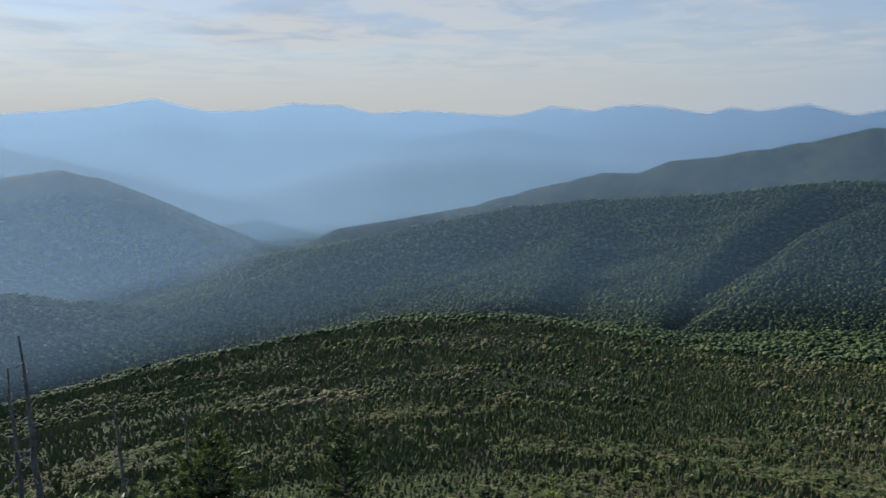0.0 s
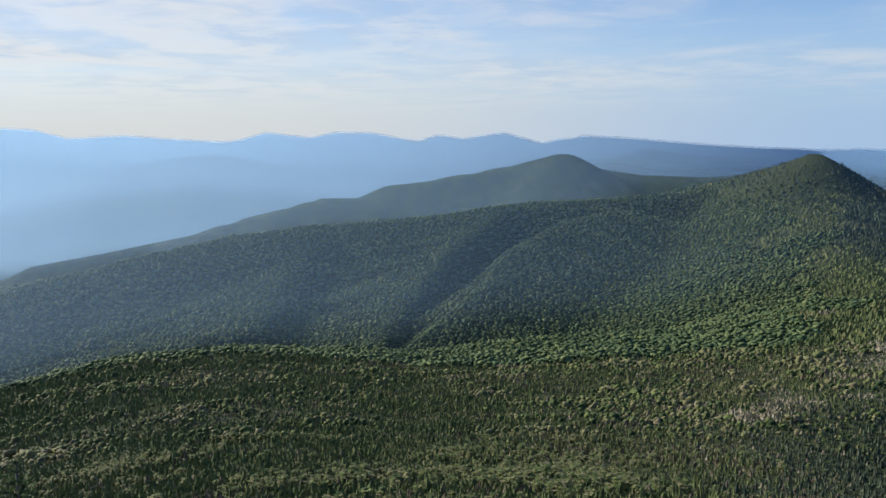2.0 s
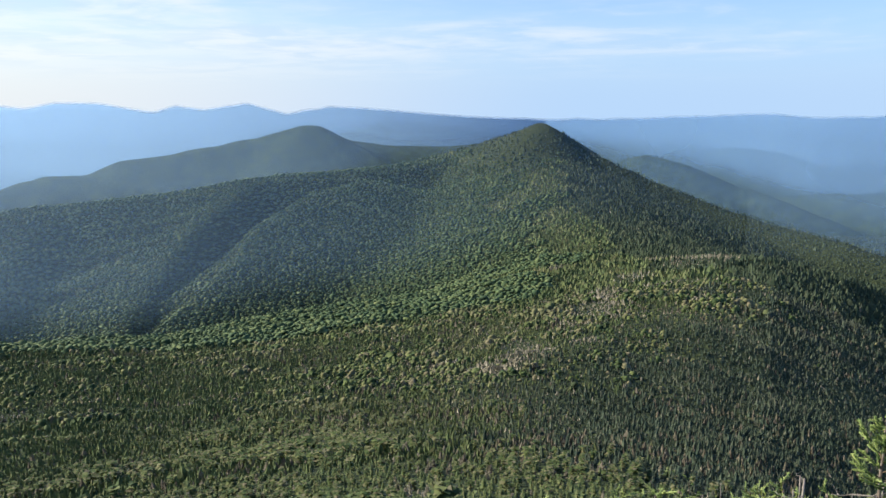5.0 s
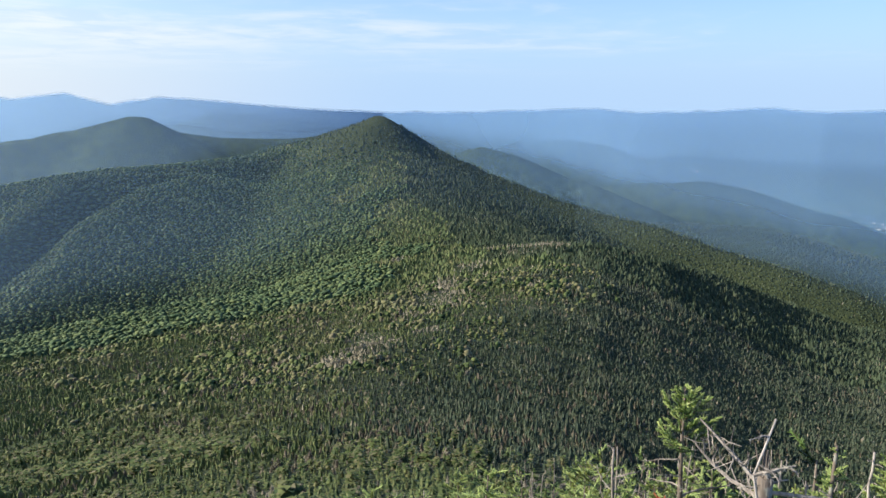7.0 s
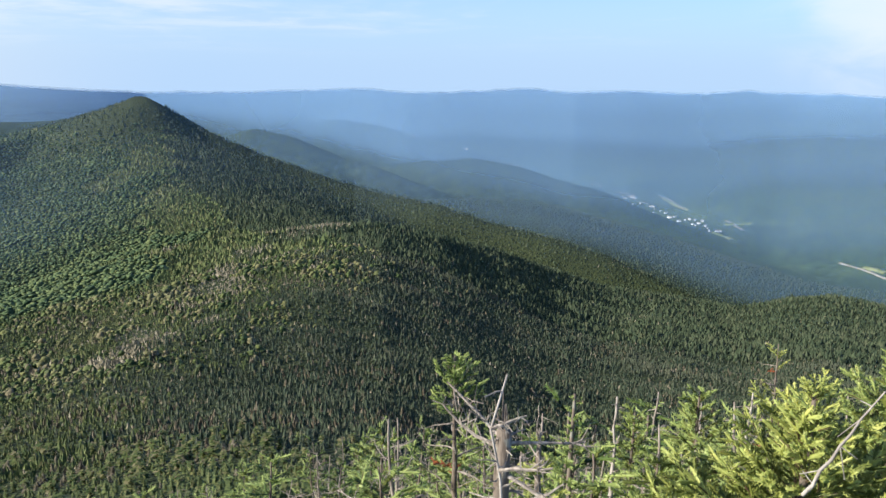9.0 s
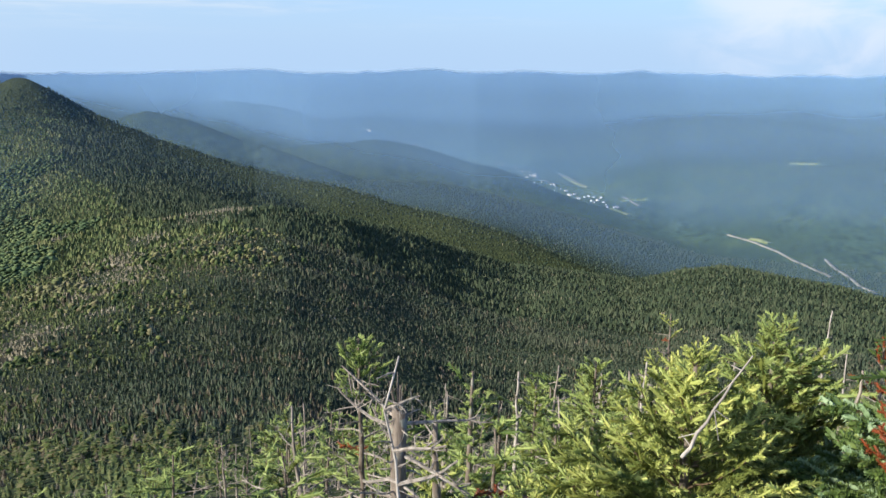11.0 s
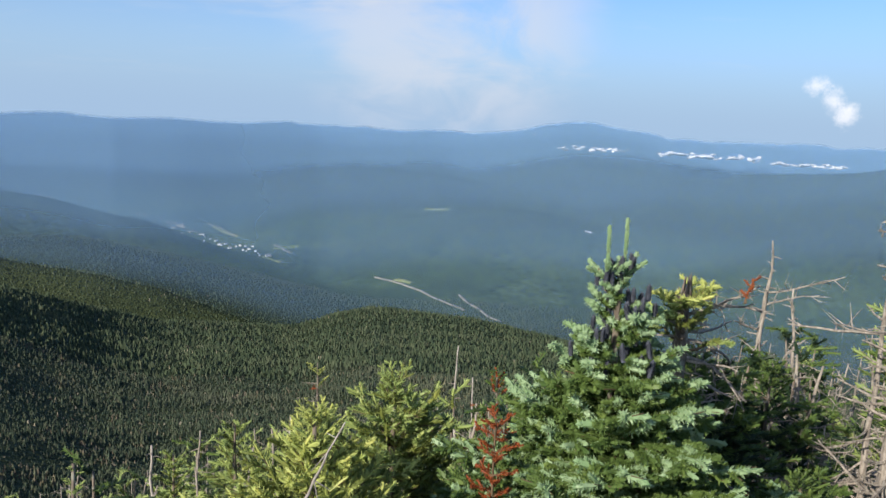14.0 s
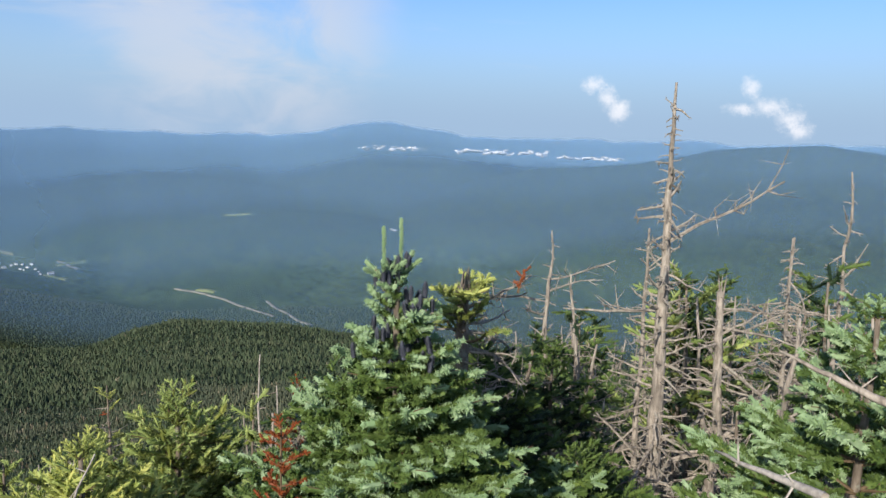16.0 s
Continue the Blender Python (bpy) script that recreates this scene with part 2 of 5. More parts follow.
# Ridge lines: half width of the crest, fall of the sides, and crest points (bearing, elevation, distance).
RIDGES = {
    "south_range": (20, 0.42, [(-75, 0.3, 4600), (-50, 0.7, 4600), (-29, 0.5, 4600), (-23.4, 0.85, 4600), (-19.9, 1.43, 4600), (-16.3, 0.5, 4600),
                    (-13.2, 0.55, 4600), (-10.5, 1.0, 4600), (-7.1, 0.8, 4600), (-4.9, 0.2, 4600), (-3.0, -0.5, 4600)]),
    "south_far_range": (20, 0.42, [(-8, 0.1, 4800), (-1.6, 0.38, 4800), (2.8, 0.03, 4800), (5.0, -0.1, 4800), (7.9, 0.5, 4750), (10.9, 0.12, 4750),
                        (12.6, 0.47, 4750), (15.1, 0.43, 4750), (18.7, -0.17, 4700), (20.1, 0.22, 4700), (21.9, -0.05, 4700), (24.8, 0.34, 4700),
                        (27.5, -0.4, 4700), (30.5, 0.06, 4800), (32.5, -0.05, 4800), (34.6, -0.22, 4800), (39.1, -0.65, 4800), (44, -1.0, 4800)]),
    "plain": (60, 0.3, [(38, -1.0, 4820), (50, -1.12, 4820), (56, -0.98, 4820), (60, -1.08, 4820), (68, -1.1, 4820), (72, -0.95, 4820), (76, -1.0, 4820), (79.5, -0.86, 4820), (83, -1.02, 4820), (91, -1.1, 4820), (96, -1.15, 4820), (110, -1.2, 4820), (130, -1.2, 4820), (170, -1.0, 4820)]),
    "blue_hills": (30, 0.3, [(-14, -5.6, 3300), (-9.1, -4.4, 3400), (-5.8, -2.7, 3500), (-1.3, -1.45, 3600), (4.1, -0.7, 3700), (8.9, -1.6, 3700),
                   (12.9, -2.1, 3600), (16.4, -3.1, 3500), (22, -3.6, 3500)]),
    "blue_dome": (30, 0.35, [(28, -2.4, 3700), (32.6, -1.6, 3700), (34.6, -0.8, 3700), (37.5, -1.0, 3700), (41.5, -1.7, 3700), (47, -2.4, 3700)]),
    "left_back_hill": (25, 0.4, [(-50, 0.2, 2900), (-29.2, -1.6, 2900), (-24.1, -3.0, 2900), (-17.4, -5.1, 2900), (-10.8, -6.5, 2900), (-6.8, -7.3, 2900)]),
    "left_hill": (20, 0.5, [(-60, -2.0, 2000), (-36, -4.2, 1950), (-29.4, -3.4, 1900), (-26.1, -3.05, 1900), (-24.1, -3.6, 1900), (-21.1, -5.4, 1900),
                  (-15.6, -8.0, 1900), (-10.6, -10.3, 1900), (-7.0, -12.0, 1900)]),
    "left_spur": (40, 0.5, [(-60, -8.0, 900), (-30.1, -11.0, 900), (-25.9, -12.0, 920), (-22.7, -12.6, 950), (-17.9, -13.4, 1000)]),
    "second_peak": (7, 0.5, [(-7.6, -7.9, 2000), (-3.5, -7.4, 2000), (1.5, -6.6, 2000), (6.5, -5.3, 2050), (8.4, -4.9, 2050), (11.6, -4.1, 2100), (14.2, -4.15, 2100),
                    (16.5, -3.2, 2150), (19.6, -2.9, 2150), (25.2, -1.95, 2200), (28.7, -1.05, 2200), (29.6, -1.1, 2200), (32.1, -2.5, 2150),
                    (34.6, -4.1, 2050)]),
    "back_shoulder": (30, 0.4, [(29, -2.1, 2300), (31.4, -2.17, 2300), (33.1, -2.44, 2300), (34.7, -2.66, 2300), (38.8, -2.77, 2300), (42, -2.6, 2300), (46, -3.0, 2300)]),
    "first_peak": (3, 0.66, [(33.5, -4.4, 1750), (37.0, -3.7, 1700), (40.7, -2.75, 1600), (43.1, -2.05, 1480), (44.3, -1.65, 1430), (45.2, -1.22, 1410), (45.9, -1.1, 1400), (46.15, -1.2, 1396), (46.45, -1.5, 1393),
                   (46.8, -1.95, 1390), (47.15, -2.03, 1385), (47.7, -2.3, 1380), (48.7, -3.1, 1370), (50.3, -3.75, 1350), (54.0, -5.4, 1320), (58.1, -6.95, 1280), (62.3, -8.2, 1250), (66.1, -8.95, 1220),
                   (70.3, -10.3, 1190), (74.5, -11.2, 1160), (78.7, -12.4, 1140), (82.9, -14.05, 1120), (86, -15.3, 1100)]),
    "saddle_ridge": (50, 0.42, [(46.1, -3.8, 1280), (46.8, -4.9, 1120), (48.0, -7.0, 900), (51.0, -9.0, 720), (53.0, -10.6, 600)]),
    "west_bench": (70, 0.55, [(38, -3.9, 1560), (30.9, -4.5, 1400), (27.6, -4.65, 1350), (20.6, -5.6, 1250), (11.4, -6.25, 1200), (5.7, -6.75, 1150), (-0.6, -7.9, 1100),
                   (-5.6, -8.85, 1080), (-7.7, -9.8, 1060), (-11.8, -11.3, 1020), (-15.9, -12.3, 1000), (-20, -13.6, 980)]),
    "ravine_spur": (8, (1.3, 0.27), [(33.0, -5.2, 1300), (29.2, -6.1, 1150), (26.7, -7.4, 1060), (25.0, -8.4, 990), (23.9, -10.2, 900), (21.5, -12.4, 800),
                    (17.7, -15.4, 690)]),
    "bench_spur": (8, (0.2, 0.85), [(25.5, -5.1, 1290), (22.3, -7.0, 1130), (20.6, -8.4, 1060), (18.9, -10.3, 970), (17.2, -12.2, 880), (15.0, -15.0, 750)]),
    "low_spur": (20, (0.2, 0.7), [(11.5, -6.5, 1190), (9.6, -8.6, 1070), (8.2, -10.4, 965), (6.0, -13.2, 820)]),
    "valley_hill": (14, 0.45, [(48, -5.0, 2050), (51.2, -4.05, 2010), (52.2, -3.62, 2000), (53.1, -3.42, 2000), (54.0, -3.62, 1990), (55.0, -3.84, 1985), (56.9, -4.66, 1970), (58.1, -5.36, 1950), (59.0, -5.6, 1940),
                    (60.0, -5.7, 1925), (61.6, -6.34, 1910), (63.5, -7.4, 1900)]),
    "valley_hill_low": (26, 0.4, [(58, -7.0, 2200), (60.4, -6.5, 2200), (62.4, -6.12, 2200), (65.3, -5.77, 2200), (66.6, -5.8, 2200), (68.6, -5.57, 2200), (71.1, -5.98, 2190), (73.6, -6.78, 2170), (76.5, -7.5, 2120), (79, -8.8, 2080)]),
    "valley_hill_far": (30, 0.35, [(48, -3.4, 3000), (53.9, -3.05, 3000), (55.4, -2.87, 3000), (57.0, -3.12, 3000), (58.9, -2.83, 3000), (61.3, -3.12, 3000), (63.7, -3.94, 2970), (66.2, -4.55, 2950), (68.6, -5.37, 2900)]),
    "foot_hill": (40, 0.3, [(60, -9.8, 1650), (64.0, -9.1, 1650), (66.1, -8.72, 1650), (68.6, -8.65, 1650), (72.4, -8.76, 1650), (74.5, -9.43, 1640), (78.6, -10.57, 1620), (82.8, -12.0, 1600)]),
    "east_range": (40, 0.35, [(66, -2.2, 4500), (71.1, -1.55, 4500), (74.3, -1.34, 4500), (78.3, -1.4, 4500), (82.2, -1.3, 4450), (84.1, -1.07, 4400), (87.5, -0.78, 4400), (89.7, -1.3, 4400), (92.2, -1.68, 4400), (95.0, -1.2, 4300), (97.8, -1.0, 4300), (100.3, -1.17, 4300),
                   (102.7, -0.93, 4300), (104.7, -0.67, 4250), (106.7, -0.18, 4200), (107.9, 0.0, 4200), (109.2, 0.04, 4200), (110.8, -0.26, 4200), (113.2, -0.56, 4250), (114.8, -1.0, 4300), (118.7, -1.3, 4400), (122.4, -1.5, 4400), (130, -1.8, 4500)]),
    "east_middle": (40, 0.3, [(72, -3.2, 3900), (82.4, -2.9, 3850), (88, -2.6, 3800), (92.4, -2.4, 3750), (96, -2.6, 3700), (98.8, -2.55, 3600), (102.8, -3.3, 3450), (106.9, -3.1, 3400), (108.1, -2.39, 3400), (109.7, -2.08, 3400), (112.5, -2.0, 3400),
                    (114.9, -2.45, 3400), (117.3, -2.66, 3400), (121, -3.3, 3400)]),
    "east_rise": (40, 0.3, [(78, -6.6, 3000), (82.4, -5.41, 3050), (86.3, -4.8, 3100), (89.9, -3.9, 3150), (92.4, -3.68, 3150), (95.1, -3.72, 3150), (98, -4.0, 3100), (103, -4.9, 3050), (108, -5.6, 3000)]),
    "east_hill": (40, 0.33, [(108, -6.6, 2700), (113.8, -5.3, 2800), (116.3, -4.5, 2850), (117.9, -3.67, 2900), (120.3, -2.86, 2900), (123.6, -2.68, 2900), (126.7, -2.4, 2900), (129.7, -1.8, 2900), (132.7, -1.19, 2900), (134.5, -1.02, 2900), (138.9, -0.75, 2900), (142.5, -1.2, 2900),
                  (155, -2.5, 2800), (175, -2.0, 2800)]),
    "valley_bump": (50, 0.25, [(92, -9.0, 2500), (94.7, -8.4, 2540), (97.2, -7.5, 2550), (100.5, -6.74, 2550), (102.9, -6.31, 2550), (105.0, -6.35, 2550), (108.0, -7.3, 2550), (112, -8.0, 2500)]),
}
# The summit's own slopes: bearing, elevation and distance of their lower rim, and where the steep top ends.
RIM_AZ = [-180, -100, -60, -30, -22, -12, -3, 5, 18, 25, 37, 46, 52, 58, 61.9, 66.1, 70.3, 74.5, 78.8, 84, 87.5, 89, 91.2, 94, 97, 104, 110, 140, 180]
RIM_EL = [-20, -19, -18, -17.6, -16.7, -15.7, -14.3, -14.2, -15.3, -14.6, -13.4, -11.6, -10.9, -10.2, -10.2, -10.75, -11.9, -13.3, -14.5, -15.0, -15.2, -15.0, -14.3, -13.9, -14.1, -14.8, -15.7, -18, -20]
RIM_R = [500, 420, 400, 420, 430, 450, 470, 480, 520, 580, 600, 590, 570, 540, 540, 600, 680, 750, 810, 850, 870, 880, 890, 900, 900, 880, 850, 800, 500]
TOP_R = [35, 35, 35, 35, 35, 35, 35, 35, 35, 35, 35, 35, 35, 38, 40, 48, 55, 60, 60, 60, 60, 60, 60, 60, 60, 60, 60, 50, 35]
FLOOR_R = [0, 900, 1600, 2000, 2400, 2900, 3400, 4000, 4500, 4850, 6000]
FLOOR_Z = [-400, -400, -417, -418, -420, -378, -296, -194, -124, -84, -60]


def waves(x, y, scale, seed, octaves=4):
    """Smooth value noise on numpy arrays, -1 to 1."""
    out, amp, total = np.zeros_like(x, dtype=float), 1.0, 0.0
    for o in range(octaves):
        u, v = x / scale + seed * 17.3, y / scale - seed * 9.1
        i, j = np.floor(u).astype(np.int64), np.floor(v).astype(np.int64)
        fu, fv = u - i, v - j
        fu, fv = fu * fu * (3 - 2 * fu), fv * fv * (3 - 2 * fv)

        def h(a, b):
            k = (a * 374761393 + b * 668265263 + (seed + o) * 974711) & 0x7FFFFFFF
            k = ((k ^ (k >> 13)) * 1274126177) & 0x7FFFFFFF
            return ((k ^ (k >> 16)) & 0xFFFF) / 32767.5 - 1.0

        out += amp * ((h(i, j) * (1 - fu) + h(i + 1, j) * fu) * (1 - fv) + (h(i, j + 1) * (1 - fu) + h(i + 1, j + 1) * fu) * fv)
        total += amp
        amp, scale = amp * 0.5, scale * 0.5
    return out / total


def crest(x, y, width, fall, points):
    """Height of one ridge at x, y, its crest less the fall of its sides, and the distance from the crest."""
    best, away = np.full(x.shape, -1e9), np.zeros(x.shape)
    pts = [place(*p) for p in points]
    for (ax, ay, az), (bx, by, bz) in zip(pts, pts[1:]):
        dx, dy = bx - ax, by - ay
        s = np.clip(((x - ax) * dx + (y - ay) * dy) / (dx * dx + dy * dy), 0, 1)
        d = np.hypot(x - ax - s * dx, y - ay - s * dy)
        if isinstance(fall, tuple):
            # gentle on one side, steep on the other and beyond its ends
            turn = (dx * (y - ay) - dy * (x - ax)) / math.hypot(dx, dy) / (d + 1e-6)
            drop = fall[0] + (fall[1] - fall[0]) * np.clip((turn + 0.8) / 0.8, 0, 1)
        else:
            drop = fall
        z = az + s * (bz - az) - drop * (np.sqrt(d * d + width * width) - width)
        away = np.where(z > best, d, away)
        best = np.maximum(best, z)
    return best, away


CREST_R = [20, 30, 45, 80, 140, 176, 219, 258, 293, 353, 417, 498, 560]
CREST_AZ = [78, 70, 56, 46, 42.5, 43.5, 49, 51.8, 54.2, 56.3, 57.7, 59.3, 61]


def land(x, y):
    """Height of the ground."""
    x, y = np.asarray(x, float), np.asarray(y, float)
    r = np.hypot(x, y)
    az = np.degrees(np.arctan2(x, y))
    rim_el, rim_r, top_r = np.interp(az, RIM_AZ, RIM_EL), np.interp(az, RIM_AZ, RIM_R), np.interp(az, RIM_AZ, TOP_R)
    top_z = -0.53 * (top_r - 1.5)
    top_el = np.degrees(np.arctan2(top_z - EYE, top_r))
    s = np.clip(np.log(np.maximum(r, 1) / top_r) / np.log(rim_r / top_r), 0, 1)
    el = top_el + (rim_el - top_el) * s
    z = EYE + r * np.tan(np.radians(el))
    steep = np.interp(az, [-180, -150, -36, 98, 116, 150, 180], [0.35, 0.45, 0.53, 0.53, 0.30, 0.28, 0.35])
    lip = -steep * np.maximum(r - 1.5, 0)
    run = np.clip((r - 15) / np.maximum(top_r - 15, 1), 0, 1)
    z = np.where(r < top_r, lip + (top_z + steep * (top_r - 1.5)) * run, z)
    rim_z = EYE + rim_r * np.tan(np.radians(rim_el))
    over = np.maximum(r - rim_r + 40, 0)
    z = np.where(r < rim_r, z, rim_z) - np.where(r > rim_r - 40, over * over / (over + 160) * 0.55, 0)
    z = z + waves(x, y, 90.0, 3) * 4.0 * np.clip((r - 40) / 200, 0, 1)
    z = z + waves(x, y, 9.0, 5, 2) * 0.25 * np.clip((r - 3) / 8, 0, 1)
    # the crest of the near ridge: its eastern flank breaks away steeply, cut by short gullies
    past = np.radians(az - np.interp(r, CREST_R, CREST_AZ)) * r
    body = np.clip((r - 50) / 90, 0, 1) * np.clip((rim_r - 30 - r) / 160, 0, 1)
    brink = np.clip(past, 0, 42 + 0.04 * r)
    sheer = np.interp(r, [50, 120, 240, 380], [0.22, 0.22, 0.18, 0.05])
    z = z - sheer * brink * body * np.clip((110 - az) / 30, 0, 1)
    z = z + waves(x, y, 34.0, 41, 2) * body * np.where(past > 0, 2.2, 1.5)
    floor = np.interp(r, FLOOR_R, FLOOR_Z) + waves(x, y, 520.0, 11, 4) * 38.0 * np.clip((r - 1200) / 800, 0, 1)
    parts, free = [z, floor], [np.ones_like(r), np.ones_like(r)]
    for name, (w, f, pts) in RIDGES.items():
        best, away = crest(x, y, w, f, pts)
        parts.append(best)
        free.append(np.clip(away / 170.0 - 0.06, 0, 1))
    k = 7.0
    top = np.max(parts, axis=0)
    loose = np.take_along_axis(np.array(free), np.argmax(parts, axis=0)[None], 0)[0]
    soft = np.zeros_like(top)
    for p in parts:
        soft += np.exp(np.clip((p - top) / k, -50, 0))
    out = top + k * np.log(soft) * np.clip((r - 60) / 400, 0, 1)
    # gullies and spurs on the flanks, none on the crests that make the skyline
    body = np.clip((r - 650) / 500, 0, 1) * loose
    return out + waves(x, y, 300.0, 21, 4) * (7.0 + 16.0 * np.clip((r - 1700) / 900, 0, 1)) * body


def grid_mesh(name, P, closed=False):
    """A mesh from an array of points, rows by columns."""
    a, b = P.shape[:2]
    idx = np.arange(a * b).reshape(a, b)
    if closed:
        idx = np.concatenate([idx, idx[:, :1]], axis=1)
    q = np.stack([idx[:-1, :-1], idx[:-1, 1:], idx[1:, 1:], idx[1:, :-1]], -1).reshape(-1, 4)
    return raw_mesh(name, P.reshape(-1, 3), q)


def raw_mesh(name, verts, faces, smooth=True):
    me = bpy.data.meshes.new(name)
    verts, faces = np.asarray(verts, np.float32), np.asarray(faces, np.int32)
    me.vertices.add(len(verts))
    me.vertices.foreach_set("co", verts.ravel())
    me.loops.add(faces.size)
    me.loops.foreach_set("vertex_index", faces.ravel())
    me.polygons.add(len(faces))
    me.polygons.foreach_set("loop_start", np.arange(0, faces.size, faces.shape[1], dtype=np.int32))
    me.polygons.foreach_set("use_smooth", np.full(len(faces), smooth))
    me.update(calc_edges=True)
    me.validate()
    return me


VIEW_AZ = np.concatenate([np.arange(-36, 150.01, 0.36)])
BACK_AZ = np.arange(152.5, 323, 2.5)
GROUND_AZ = np.radians(np.concatenate([VIEW_AZ, BACK_AZ]))
GROUND_R = np.concatenate([[0.01, 0.8], np.geomspace(1.5, 60, 26), np.geomspace(66, 640, 46), np.geomspace(660, 2400, 100), np.geomspace(2450, 4900, 34)])


def build_ground():
    r, a = np.meshgrid(GROUND_R, GROUND_AZ, indexing="ij")
    x, y = r * np.sin(a), r * np.cos(a)
    P = np.stack([x, y, land(x, y)], -1)
    ob = new("ground", grid_mesh("ground", P[:, ::-1], closed=True))
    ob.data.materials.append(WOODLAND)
    tagged(ob, "forested mountain ridges, valleys and hills reaching the horizon", "ground", kind="structure")


build_ground()


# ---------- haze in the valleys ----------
# Each bank, an upright see-through sheet standing in for hazy air, follows the valleys between two lines of hills:
# bearing, distance, density; then the height, in degrees, over which it thickens.
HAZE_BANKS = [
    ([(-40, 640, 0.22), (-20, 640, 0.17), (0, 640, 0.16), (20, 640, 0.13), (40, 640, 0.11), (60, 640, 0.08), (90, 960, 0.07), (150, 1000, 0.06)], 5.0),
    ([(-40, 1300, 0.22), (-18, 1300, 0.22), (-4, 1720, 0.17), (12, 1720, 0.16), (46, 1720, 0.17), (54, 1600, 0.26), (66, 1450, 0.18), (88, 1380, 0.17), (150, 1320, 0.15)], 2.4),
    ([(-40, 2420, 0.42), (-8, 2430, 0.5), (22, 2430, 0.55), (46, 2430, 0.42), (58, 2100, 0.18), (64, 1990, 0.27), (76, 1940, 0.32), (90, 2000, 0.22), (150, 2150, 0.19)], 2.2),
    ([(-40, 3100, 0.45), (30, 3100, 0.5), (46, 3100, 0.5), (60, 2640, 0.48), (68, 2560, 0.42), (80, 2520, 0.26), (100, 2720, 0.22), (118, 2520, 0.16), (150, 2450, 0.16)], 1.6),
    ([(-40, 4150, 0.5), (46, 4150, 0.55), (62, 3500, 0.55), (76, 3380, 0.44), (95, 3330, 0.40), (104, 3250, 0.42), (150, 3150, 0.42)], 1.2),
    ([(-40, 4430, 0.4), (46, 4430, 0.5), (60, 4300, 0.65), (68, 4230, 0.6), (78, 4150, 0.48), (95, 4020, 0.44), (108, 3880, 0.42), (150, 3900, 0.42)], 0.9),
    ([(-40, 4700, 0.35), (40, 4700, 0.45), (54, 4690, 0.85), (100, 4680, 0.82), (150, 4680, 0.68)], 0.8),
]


def build_haze():
    deg = np.arange(-180, 180, 0.3)
    az = np.radians(deg)
    # the skyline all round, where the haze ends
    rr, aa = np.meshgrid(np.geomspace(600, 4880, 150), az, indexing="ij")
    crown_t = np.max((land(rr * np.sin(aa), rr * np.cos(aa)) - EYE) / rr, axis=0)
    for line, rise in HAZE_BANKS:
        a, d, k = zip(*line)
        # behind the summit the banks close round to where they began
        a, d, k = (*a, 320.0), (*d, d[0]), (*k, k[0])
        turn = np.where(deg < -40, deg + 360, deg)
        radius, dense = np.interp(turn, a, d), np.interp(turn, a, k)
        x, y = radius * np.sin(az), radius * np.cos(az)
        g = land(x, y)
        top = EYE + radius * crown_t
        lift = np.clip(top - g, 4.0, radius * math.tan(radians(rise)))
        high = np.maximum(top, g + lift + 1.0)
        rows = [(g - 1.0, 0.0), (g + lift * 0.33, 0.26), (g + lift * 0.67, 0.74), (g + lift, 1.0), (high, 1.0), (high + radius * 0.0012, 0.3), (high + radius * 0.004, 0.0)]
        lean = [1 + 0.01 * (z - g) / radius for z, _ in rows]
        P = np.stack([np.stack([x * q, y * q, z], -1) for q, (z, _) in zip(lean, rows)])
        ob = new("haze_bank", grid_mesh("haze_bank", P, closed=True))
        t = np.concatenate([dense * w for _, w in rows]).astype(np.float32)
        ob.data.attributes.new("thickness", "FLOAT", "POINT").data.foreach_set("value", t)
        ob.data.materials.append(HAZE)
        tagged(ob, "thin blue summer haze hanging over the valleys", "haze", kind="stuff")


build_haze()


